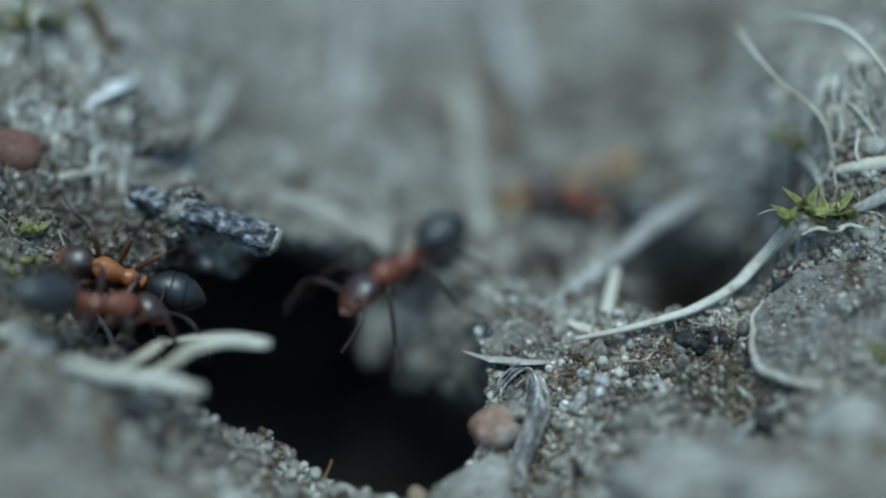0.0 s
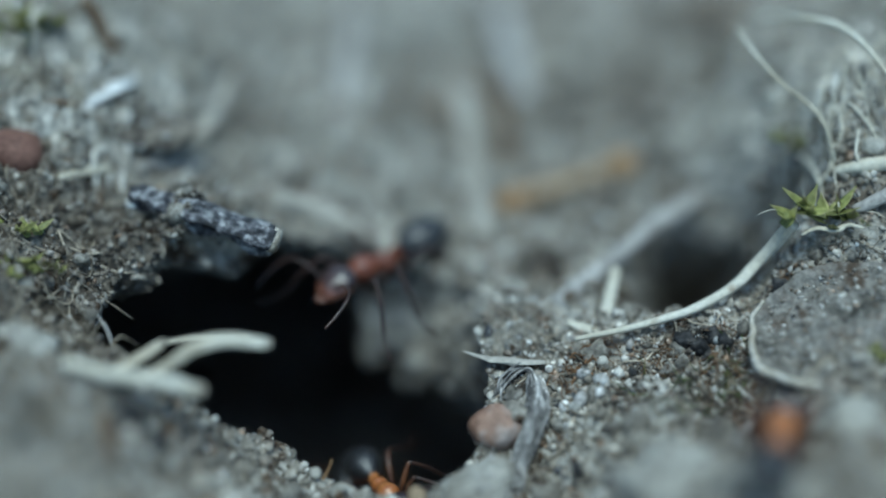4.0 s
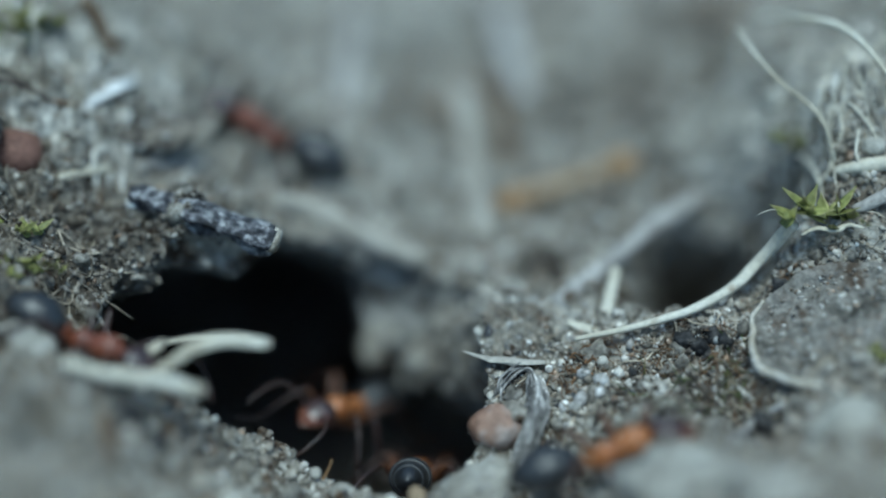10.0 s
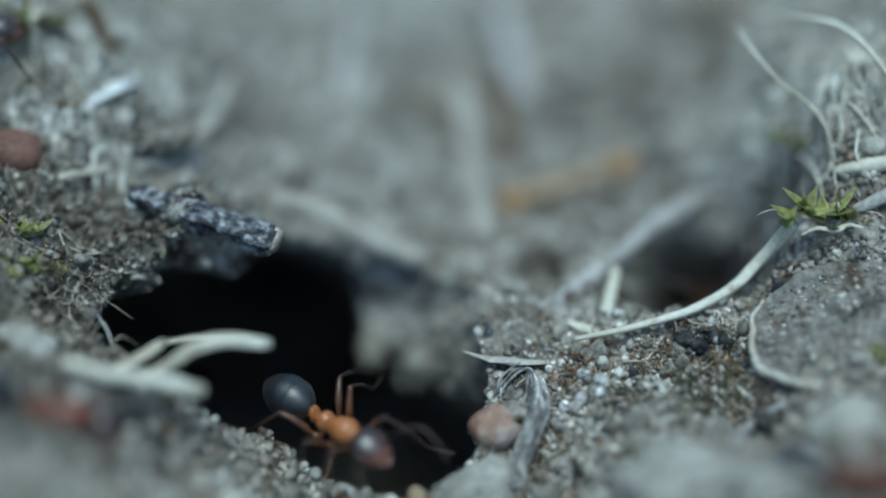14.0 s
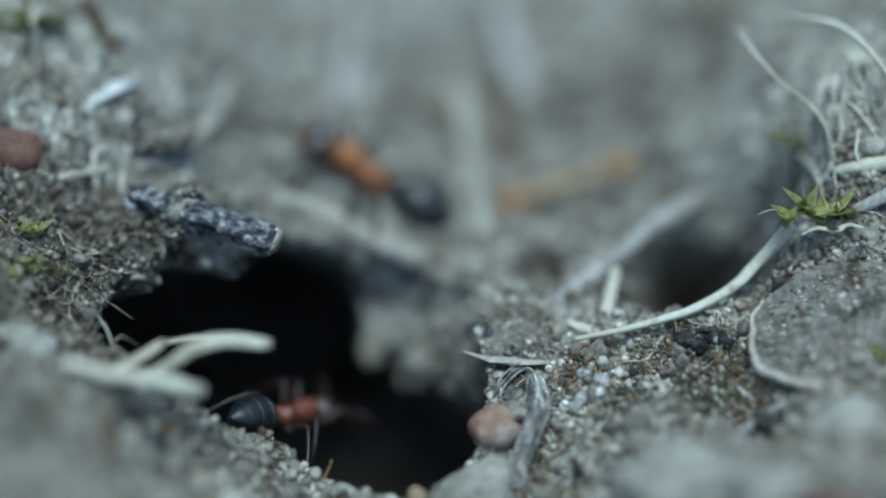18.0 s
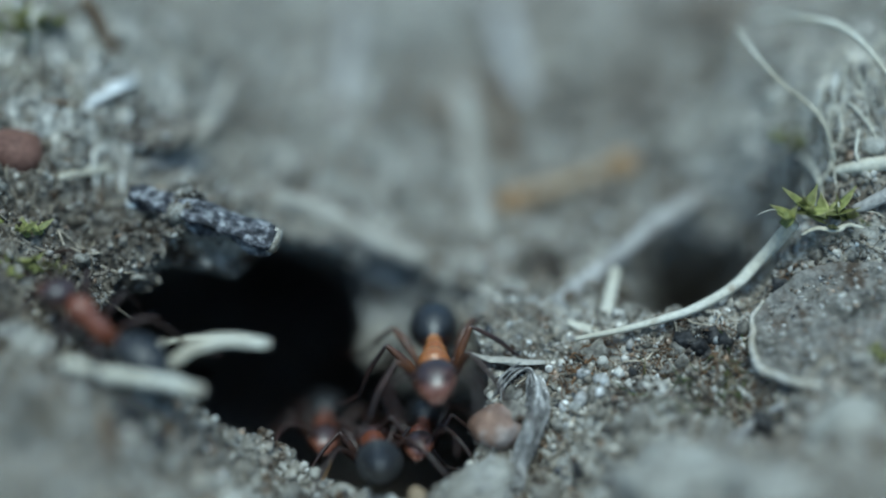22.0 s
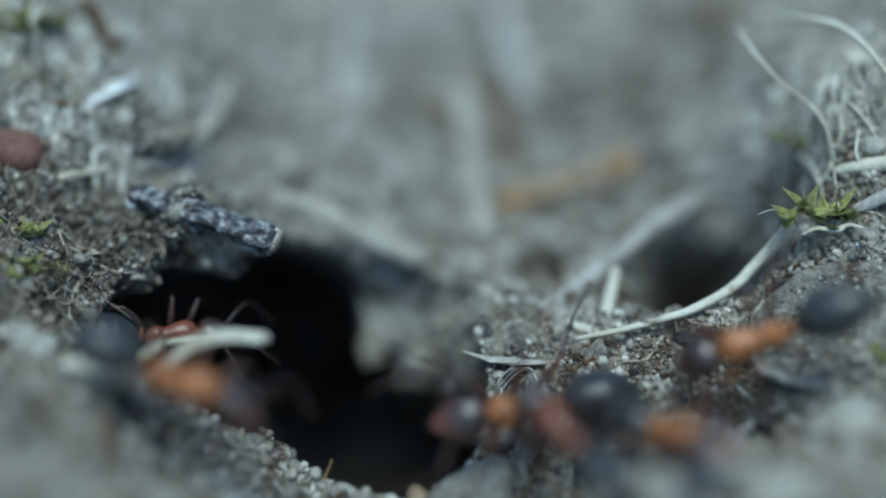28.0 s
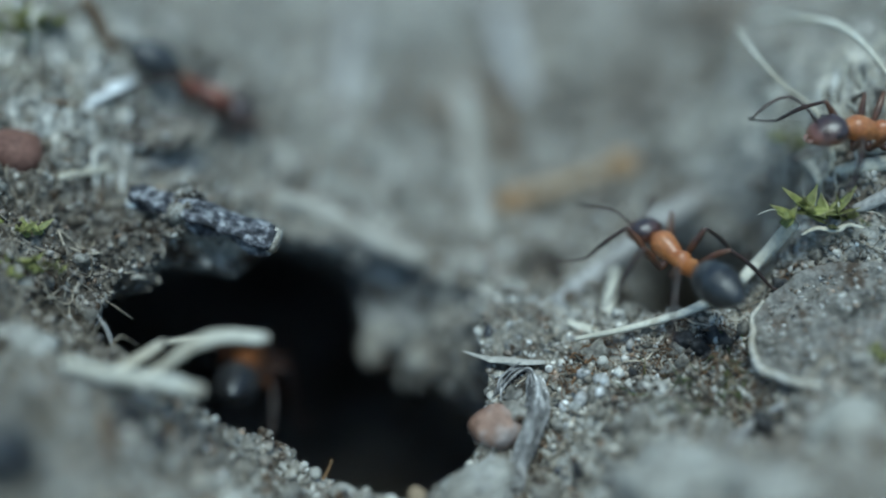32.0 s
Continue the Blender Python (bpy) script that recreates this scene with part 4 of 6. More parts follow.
def bark_flake():
    """A round flake half sunk in the bank: a crusted plate with a pale lip, its near edge standing clear of the soil."""
    rng = np.random.default_rng(44)
    flake = tagged(new("bark_flake"), "round sand-crusted bark flake with a pale lip in the bank", "bark flake")
    mid = np.array((16.5, -8.2, 2.08))
    flake.location = Vector(mid) * MM
    e1, e2 = np.array((1, 0, 0.25)), np.array((0, 1, 0.42))
    e1, e2 = e1 / np.linalg.norm(e1), e2 / np.linalg.norm(e2)
    up_ = np.cross(e1, e2)
    n_r, n_a = 40, 150
    a_ = np.linspace(0, 2 * np.pi, n_a, endpoint=False)
    edge = 1 + 0.03 * np.cos(3 * a_ + 1) + 0.02 * np.cos(7 * a_) + 0.012 * np.cos(15 * a_ + 2)

    def top(r, a):
        x, y = 3.9 * r * np.cos(a), 2.8 * r * np.sin(a)
        h = 0.16 * value_noise(x / 0.9, y / 0.9, 31) + 0.16 * np.abs(value_noise(x / 0.4, y / 0.4, 32)) + 0.1 * np.abs(value_noise(x / 0.18, y / 0.18, 33))
        return x, y, h * (1 - smooth01((r - 0.86) / 0.12)) - 0.25 * smooth01((r - 0.45) / 0.3) * (1 - smooth01((r - 0.8) / 0.2))

    R_, A_2 = np.meshgrid(np.linspace(0.02, 1, n_r), a_, indexing="ij")
    x, y, h = top(R_ * edge[None, :], A_2)
    layers = [np.stack((x, y, h), -1).reshape(-1, 3)]
    for r, low in ((1.0, -0.22), (0.93, -0.34), (0.5, -0.4)):
        layers.append(np.stack((3.9 * r * edge * np.cos(a_), 2.8 * r * edge * np.sin(a_), 0 * a_ + low), 1))
    p = np.vstack(layers)
    v = p[:, :1] * e1 + p[:, 1:2] * e2 + p[:, 2:] * up_
    i, j = np.meshgrid(np.arange(n_r + 2), np.arange(n_a), indexing="ij")
    k = (j + 1) % n_a
    q = np.stack((i * n_a + j, (i + 1) * n_a + j, (i + 1) * n_a + k, i * n_a + k), -1).reshape(-1, 4)
    caps = [tuple(range(n_a))[::-1], tuple((n_r + 2) * n_a + m for m in range(n_a))]
    part("plate", mesh_of("plate", v, [tuple(r) for r in q] + caps, CRUST), flake, "grey crusted plate")
    lip = [(3.92 * math.cos(t) * e1 + 2.82 * math.sin(t) * e2) * float(np.interp(t % (2 * np.pi), a_, edge)) + up_ * 0.02 for t in np.linspace(2.5, 5.9, 26)]
    part("lip", mesh_of("lip", *tube(lip, 0.15, sides=10, per=5, flat=1.3, wobble=0.2, seed=24, taper=(0.5, 1, 1, 1, 0.9))[:2], EDGEROOT), flake, "pale worn lip")
    shapes = [grain_shape(500 + m) for m in range(9)]
    vs, fs = [], []
    for m in range(420):
        gx, gy, gh = top(*(np.array(c) for c in (0.9 * math.sqrt(rng.uniform()), rng.uniform(0, 6.28))))
        gv, gf = shapes[m % 9]
        vs.append(gv * rng.uniform(0.05, 0.15) + float(gx) * e1 + float(gy) * e2 + (float(gh) + 0.03) * up_)
        fs.append(gf + 12 * m)
    tagged(part("grit", mesh_fast("grit", np.vstack(vs), np.vstack(fs), SAND, smooth=False), flake), "sand stuck to the plate", kind="stuff")


bark_flake()
stem("dead_stalk", "grey stalk lying on the bank", "stalk", [(16.13, -5.59, 2.48), (17.33, -5.83, 2.83), (18.78, -6.13, 2.93)], 0.22, ROOT, wobble=0.12, seed=25, taper=(0.6, 1, 1))
stem("dead_stalk", "brownish stalk beside the moss", "stalk", [(17.53, -3.75, 4.66), (18.32, -3.69, 5.02), (19.39, -3.41, 5.50)], 0.3, ROOT, wobble=0.1, seed=26, taper=(0.6, 1, 1))
stem("dead_stalk", "pale stem lying at the top of the bank", "stalk", [(17.16, -1.75, 5.38), (18.21, -2.06, 5.83), (19.71, -1.92, 6.00)], 0.32, STRAW, wobble=0.1, seed=27, taper=(0.7, 1, 1))
ARC = "thin dry stems over the bank"
for i, (pts, rad) in enumerate([([(13.26, 3.60, 9.63), (13.93, 1.99, 9.03), (14.81, 0.91, 8.34), (16.06, 0.34, 7.53), (16.53, -0.82, 7.21), (17.11, -1.49, 5.74)], 0.10),
                              ([(15.41, 8.86, 7.63), (16.25, 4.05, 9.86), (17.50, 2.96, 10.08), (18.42, 1.50, 9.83), (19.42, -0.47, 8.95)], 0.17),
                              ([(18.65, 4.38, 8.26), (18.89, 3.41, 7.94), (19.67, 1.75, 7.87), (20.21, 0.74, 7.66)], 0.14),
                              ([(19.09, 5.24, 7.68), (18.27, 1.07, 8.30), (18.96, 1.20, 7.77), (19.69, 0.21, 7.17)], 0.09),
                              ([(17.27, 0.18, 7.48), (17.46, -0.56, 6.76), (17.11, -1.20, 5.71), (16.94, -2.76, 5.23)], 0.06),
                              ([(17.70, 0.13, 7.78), (18.34, -0.59, 7.34), (18.98, -1.55, 6.49)], 0.07),
                              # Thick and brown, not pale: it fills in the shade below the grass roots.
                              ([(14.15, 24.46, 1.36), (15.92, 21.91, 1.88), (16.24, 14.20, 4.44)], 0.8),
                              ([(16.70, 1.70, 6.92), (16.94, -0.38, 6.37), (16.94, -1.48, 5.59), (16.49, -1.92, 4.70)], 0.07),
                              ([(18.05, -0.99, 7.01), (17.83, -1.82, 6.36), (18.06, -2.27, 5.79)], 0.07),
                              ([(16.34, 1.34, 4.41), (16.61, -0.31, 4.60), (16.57, -1.74, 4.61), (16.65, -2.25, 4.26)], 0.10),
                              ([(17.12, -0.95, 6.28), (17.00, -1.44, 5.30), (16.56, -0.99, 4.11)], 0.08),
                              ([(13.86, 7.39, 3.18), (13.84, 5.77, 2.95), (13.85, 4.35, 2.19)], 0.12)]):
    stem("dry_grass", "thin pale dry grass stem arching over the bank", "grass", pts, rad, STRAW if i != 6 else BARK, ARC, sides=8, seed=80 + i, wobble=0.06, taper=(0.7, 1, 0.9, 0.6))
rng = np.random.default_rng(77)
for i in range(70):
    x, y = rng.uniform(16.6, 20.8), rng.uniform(1.0, 6.0)
    pts, drift, high_ = [], rng.normal(0.12, 0.25), rng.uniform(0.15, 0.8)
    for k in range(5):
        pts.append((x, y, float(ground_z(x, y)) + (0.05, 0.7, 1.0, 0.8, 0.1)[k] * high_))
        x, y, drift = x + drift * 0.7, y - rng.uniform(0.5, 0.8), drift + rng.normal(0, 0.25)
    stem("grass_strand", "wavy pale dead grass strand hanging down the bank", "grass", pts, rng.uniform(0.025, 0.06), (STRAW, STRAW, DRYLEAF)[i % 3], "dead grass strands", sides=6, per=5, seed=300 + i,
         wobble=0.08, taper=(0.6, 1, 0.9, 0.4))
stone("pebble", "white pebble on the bank behind the moss", "pebble", (15.90, 4.37, 5.39), (0.85, 0.7, 0.8), PALESTONE, 31)
stone("pebble", "bright pale pebble at the top of the bank", "pebble", (18.72, -1.22, 6.35), (0.6, 0.5, 0.45), PALESTONE, 32)
stone("pebble", "large pale stone on the near bank", "pebble", (15.87, -13.29, 0.90), (1.45, 1.15, 0.75), PALESTONE, 33, rough=0.6, turn=(10, 8, 15))
stone("clod", "pale clod on the near bank", "clod", (-17.10, -10.46, 2.05), (1.3, 1.3, 0.8), CLOD, 57, rough=0.7, turn=(20, -10, 50))
stone("clod", "broad pale clod on the near rim", "clod", (1.52, -12.45, -3.31), (1.7, 1.2, 1.2), CLOD, 35, rough=0.3, turn=(20, 0, 30))
stone("clod", "grey clod on the near bank", "clod", (9.17, -15.79, 0.35), (2.4, 1.3, 1.0), CLOD, 36, rough=0.5)
stone("clod", "grey clod on the near bank", "clod", (12.23, -16.93, 0.95), (1.7, 1.2, 0.9), CLOD, 37, rough=0.5)
stone("pebble", "beige pebble on the near rim", "pebble", (-1.06, -12.68, -3.47), (0.4, 0.4, 0.5), TAN, 39)
stone("pebble", "tan pebble on the near rim", "pebble", (-4.15, -12.05, -3.78), (0.55, 0.4, 0.35), CLOD, 40)
stone("pebble", "grey-green pebble on the near rim", "pebble", (-5.32, -11.26, -3.53), (0.28, 0.26, 0.26), PALESTONE, 41)
stem("rootlet", "orange-brown rootlet on the near rim", "rootlet", [(-5.03, -11.49, -3.69), (-4.83, -11.40, -3.38), (-4.59, -11.15, -2.85)], 0.06, HUSK, sides=6, per=5, seed=90, taper=(1, 0.8, 0.5))
for i, (p_, r_, mt, lb) in enumerate([((6.61, -8.75, -0.55), (0.36, 0.3, 0.29), QUARTZ, "oval white quartz grain on the sand"), ((5.96, -8.15, -0.75), (0.28, 0.25, 0.36), QUARTZ, "pale quartz grain on the sand"),
                                    ((5.76, -9.35, -1.15), (0.38, 0.3, 0.3), ROOT, "grey-blue grain on the sand"), ((6.54, -9.33, -0.77), (0.3, 0.25, 0.22), QUARTZ, "pale quartz grain on the sand"),
                                    ((7.22, -10.64, -1.25), (0.42, 0.3, 0.2), PALESTONE, "flat pale grain on the sand"), ((5.12, -9.30, -1.51), (0.25, 0.25, 0.22), QUARTZ, "clear quartz grain on the sand"),
                                    ((6.78, -7.62, -0.51), (0.3, 0.26, 0.26), PALESTONE, "pale grain on the sand"), ((5.13, -10.14, -1.93), (0.24, 0.2, 0.2), QUARTZ, "clear quartz grain on the sand"),
                                    ((9.47, -6.15, 0.11), (0.18, 0.18, 0.18), QUARTZ, "glinting quartz grain under the straw"), ((4.54, -7.66, -0.91), (0.2, 0.2, 0.2), QUARTZ, "glinting quartz grain on the sand")]):
    stone("quartz_grain", lb, "grain", p_, r_, mt, 100 + i, rough=0.1, turn=(i * 37, i * 61, i * 20), group="larger grains")
for i, (p_, r_) in enumerate([((10.37, -6.90, 0.08), (0.5, 0.4, 0.4)), ((10.99, -7.16, -0.02), (0.6, 0.45, 0.4)), ((11.51, -6.97, 0.33), (0.5, 0.35, 0.4)), ((11.90, -7.62, 0.54), (0.45, 0.3, 0.3)), ((11.18, -7.65, -0.29), (0.5, 0.4, 0.3)), ((14.57, -5.46, 1.78), (0.6, 0.4, 0.35)), ((14.87, -5.96, 1.86), (0.4, 0.3, 0.3)), ((8.03, -8.23, -0.77), (0.4, 0.2, 0.2)), ((13.20, -11.25, -0.90), (0.9, 0.6, 0.4)),
                            ((-11.16, -13.36, 0.28), (0.5, 0.4, 0.4)), ((-12.14, -13.16, 1.42), (0.8, 0.6, 0.5)), ((7.72, -9.16, -1.13), (0.35, 0.3, 0.25)), ((5.55, -12.09, -2.62), (0.5, 0.25, 0.2))]):
    stone("charcoal_crumb", "black charcoal crumb in the soil", "charcoal", p_, r_, CHARCRUMB, 130 + i, rough=0.55, turn=(i * 25, i * 40, i * 70), group="charcoal crumbs")
rng = np.random.default_rng(61)
tuft_at = [(5.34, -8.73, -1.13), (5.72, -7.99, -0.95), (6.07, -7.54, -0.57), (6.32, -6.85, -0.46), (5.69, -7.02, -0.69)]
for i in range(34):
    x, y, z = tuft_at[i % 5]
    x, y, a_ = x + rng.normal(0, 0.12), y + rng.normal(0, 0.12), rng.uniform(0, 6.28)
    pts = [(x, y, z)]
    for k in range(3):
        a_ += rng.normal(0, 0.7)
        pts.append((pts[-1][0] + 0.24 * math.cos(a_), pts[-1][1] + 0.16 * math.sin(a_), z + (0.22, 0.38, 0.36)[k] * rng.uniform(0.5, 1.3)))
    stem("rootlet", "orange-brown hair rootlet in the sand", "rootlet", pts, rng.uniform(0.022, 0.05), RUST, "rootlets", sides=5, per=5, seed=95 + i, taper=(1, 0.8, 0.5))
stem("dry_leaf", "folded pale dry leaf on the slope", "leaf", [(-11.77, 3.52, 3.79), (-11.34, 4.60, 4.25), (-10.83, 7.03, 4.46), (-10.57, 9.94, 4.28)], 0.5, DRYLEAF, flat=0.12, seed=28, wobble=0.25, sides=18,
     taper=(0.9, 1, 0.7, 0.2))
for i, (p_, r_) in enumerate([((-2.56, -0.98, -4.61), (0.4, 0.35, 0.4)), ((-1.33, -1.82, -5.33), (0.5, 0.45, 0.45))]):
    stone("pebble", "pale stone set in the far wall of the hole", "pebble", p_, r_, CLOD, 160 + i, rough=0.3, group="stones in the pit wall")
stem("dead_stalk", "thin pale stalk on the near bank", "stalk", [(10.16, -14.11, 0.69), (10.52, -13.15, 0.83), (11.43, -10.58, -0.90)], 0.12, DRYLEAF, seed=29, sides=6, taper=(1, 0.9, 0.5))
stem("dead_stalk", "grey stalk slanting on the near bank", "stalk", [(10.87, -14.25, 0.83), (12.83, -10.82, -0.99), (13.86, -10.80, -0.09)], 0.2, ROOT, seed=30, wobble=0.1, taper=(0.7, 1, 0.8))
stem("dead_stalk", "brown stalk slanting down the near bank", "stalk", [(-13.46, -12.22, 1.89), (-12.82, -13.85, 1.75), (-12.42, -15.07, 1.31)], 0.25, BARK, seed=37, wobble=0.1, taper=(0.7, 1, 0.8))


# ---- ants: forward is +x, the ground under the body is z = 0 ----
def revolve(profile, sides=22, bend=0.0, squash=1.0):
    """A body drawn from rows (x, half width, half height, middle z)."""
    v, f = [], []
    for x, w, h, z in profile:
        for j in range(sides):
            a_ = 2 * math.pi * j / sides
            v.append((x, w * math.cos(a_), z + h * math.sin(a_)))
    n = len(profile)
    for i in range(n - 1):
        for j in range(sides):
            k_ = (j + 1) % sides
            f.append((i * sides + j, i * sides + k_, (i + 1) * sides + k_, (i + 1) * sides + j))
    f.append(tuple(range(sides))[::-1])
    f.append(tuple((n - 1) * sides + j for j in range(sides)))
    return v, f


def smooth_profile(rows_, per=5):
    return [tuple(q) for q in spline(rows_, per)]


def gaster_width(x):
    """The half width of the gaster, an egg that is blunt in front and pointed behind."""
    t = (x + 3.95) / 2.82
    return 0.90 * max(0.02, math.sin(math.pi * min(0.992, max(0.006, t ** 1.1))) ** 0.56)


def gaster_plate(front, rear):
    """One ring of the gaster; its hind edge stands proud of the next ring and turns in."""
    out = [(front + 0.02, gaster_width(front) * 0.86, gaster_width(front) * 0.80, 1.44)]
    for x in np.linspace(front, rear, 12):
        w = gaster_width(x) * (0.97 + 0.085 * float(smooth01((front - x) / (front - rear))))
        out.append((x, w, w * 0.93, 1.42 + 0.012 * (x + 3.95)))
    out += [(rear - 0.03, w * 0.98, w * 0.91, 1.42), (rear + 0.01, w * 0.86, w * 0.80, 1.42)]
    return revolve(out, 28)


HEAD = revolve(smooth_profile([(1.52, 0.2, 0.18, 1.54), (1.58, 0.46, 0.34, 1.53), (1.88, 0.72, 0.52, 1.52), (2.28, 0.76, 0.55, 1.45), (2.68, 0.61, 0.44, 1.34), (2.95, 0.43, 0.30, 1.24), (3.05, 0.25, 0.14, 1.2)]), 24)
THORAX = revolve(smooth_profile([(-0.76, 0.14, 0.16, 1.14), (-0.64, 0.33, 0.36, 1.19), (-0.34, 0.43, 0.50, 1.28), (-0.04, 0.37, 0.40, 1.29), (0.14, 0.38, 0.42, 1.33), (0.48, 0.46, 0.52, 1.41),
                                (0.88, 0.56, 0.57, 1.47), (1.18, 0.51, 0.49, 1.50), (1.42, 0.29, 0.29, 1.50), (1.58, 0.15, 0.17, 1.52)]), 22)
SCALE = revolve(smooth_profile([(-1.14, 0.11, 0.1, 1.12), (-1.02, 0.26, 0.40, 1.28), (-0.93, 0.29, 0.46, 1.32), (-0.84, 0.2, 0.28, 1.2), (-0.70, 0.11, 0.12, 1.12)], 4), 16)
CORE = revolve([(x, 0.92 * gaster_width(x), 0.86 * gaster_width(x), 1.42) for x in np.linspace(-3.95, -1.13, 30)], 24)
PLATES = [gaster_plate(a_, b_) for a_, b_ in ((-1.16, -2.12), (-2.0, -2.82), (-2.7, -3.36), (-3.26, -3.93))]
EYE_SHAPE = lump((0.15, 0.08, 0.13), 2, 0.02, 8, 12)
MANDIBLE = tube([(0, 0, 0), (0.2, -0.03, -0.06), (0.38, -0.18, -0.12)], 0.11, sides=8, per=4, taper=(1.0, 0.9, 0.25), flat=0.7)
SCAPE = [(0, 0, 0), (0.15, 0.25, 0.22), (0.45, 0.75, 0.55), (0.78, 1.28, 0.62)]
FUNICLE = [(0.78, 1.28, 0.62), (1.15, 1.48, 0.42), (1.75, 1.52, 0.02), (2.3, 1.42, -0.4)]
ANTENNA = merged([tube(SCAPE, 0.062, sides=7, per=5, taper=(1, 0.8, 1.0)), tube(FUNICLE, 0.068, sides=7, per=5, taper=(0.7, 1, 1.1, 0.8))])


def leg_shape(reach, sweep, height):
    """Thigh, shin and foot from the hip at the origin down to the ground; towards +y, swept along x, the knee raised."""
    knee = (sweep * 0.40, reach * 0.40, 1.15 - 0.08 * abs(sweep))
    ankle = (sweep * 0.84, reach * 0.80, -height * 0.66)
    toe = (sweep * 1.2, reach * 1.10, -height + 0.04)
    thigh = merged([tube([(0, -0.1, 0.05), (sweep * 0.04, reach * 0.07, -0.20), (sweep * 0.08, reach * 0.13, -0.12)], 0.15, sides=8, per=4, taper=(1.2, 1.1, 0.8)),
                    tube([(sweep * 0.08, reach * 0.12, -0.15), (sweep * 0.24, reach * 0.26, 0.52), knee], 0.14, sides=8, per=5, taper=(0.7, 1.15, 1.0, 0.6))])
    shin = tube([knee, ((knee[0] + ankle[0]) / 2, (knee[1] + ankle[1]) / 2 + 0.08, (knee[2] + ankle[2]) / 2 + 0.06), ankle], 0.09, sides=7, per=5, taper=(0.75, 1.1, 0.7))
    foot = tube([ankle, ((ankle[0] + toe[0]) / 2, (ankle[1] + toe[1]) / 2, (ankle[2] + toe[2]) / 2 - 0.08), toe], 0.052, sides=6, per=5, taper=(1, 0.8, 0.8))
    return thigh, shin, foot


HIPS = [(1.05, 0.27, 1.10), (0.38, 0.26, 1.02), (-0.22, 0.26, 1.0)]
FEELER = (2.66, 0.24, 1.55)
LEG_FORMS = [leg_shape(2.6, 2.2, 1.10), leg_shape(3.3, -0.5, 1.02), leg_shape(3.1, -3.0, 1.0)]


def mirrored(shape):
    v, f = shape
    return np.asarray(v) * [1, -1, 1], [tuple(reversed(g)) for g in f]


def ant_meshes(body, thigh):
    m_ = {"head": mesh_of("head", *HEAD, CHITIN_HEAD), "thorax": mesh_of("thorax", *THORAX, body), "petiole": mesh_of("petiole", *SCALE, body),
          "gaster": mesh_of("gaster", *CORE, CHITIN_GASTER), "eye": mesh_of("eye", *EYE_SHAPE, EYEBLACK)}
    for k_ in range(4):
        m_["plate", k_] = mesh_of("plate", *PLATES[k_], CHITIN_GASTER)
    for s_, flip in ((1, lambda q: q), (-1, mirrored)):
        m_["mandible", s_] = mesh_of("mandible", *flip(MANDIBLE), CHITIN_HEAD)
        m_["antenna", s_] = mesh_of("antenna", *flip(ANTENNA), CHITIN_LEG)
        for k_ in range(3):
            for piece, shape in zip(("leg", "shin", "foot"), LEG_FORMS[k_]):
                m_[piece, k_, s_] = mesh_of(piece, *flip(shape), thigh if piece == "leg" else CHITIN_LEG)
    return m_


BODIES = {"orange": ant_meshes(CHITIN_BODY, CHITIN_THIGH), "russet": ant_meshes(CHITIN_RED, CHITIN_LEG)}
LABELS = {"orange": "wood ant with orange thorax and dull black gaster on the soil", "russet": "dark russet wood ant with dull black gaster on the soil"}


def make_ant(kind, size):
    m_ = BODIES[kind]
    ant = tagged(new("ant"), LABELS[kind], "ant", "ants at the nest")
    ant.scale = (size, size, size)
    head = part("head", m_["head"], ant, "dark red-brown head")
    part("thorax", m_["thorax"], ant)
    part("petiole", m_["petiole"], ant)
    gaster = part("gaster", m_["gaster"], ant, "dull black ringed gaster")
    for k_ in range(4):
        part("plate", m_["plate", k_], gaster)
    feelers, legs = [], []
    for s_ in (1, -1):
        part("eye", m_["eye"], head, at=(2.22, 0.69 * s_, 1.62))
        part("mandible", m_["mandible", s_], head, at=(2.88, 0.2 * s_, 1.15))
        feelers.append(part("antenna", m_["antenna", s_], ant, at=(FEELER[0], FEELER[1] * s_, FEELER[2])))
        for k_ in range(3):
            leg = part("leg", m_["leg", k_, s_], ant, at=(HIPS[k_][0], HIPS[k_][1] * s_, HIPS[k_][2]))
            part("shin", m_["shin", k_, s_], leg)
            part("foot", m_["foot", k_, s_], leg)
            legs.append((leg, k_, s_))
    return ant, legs, feelers


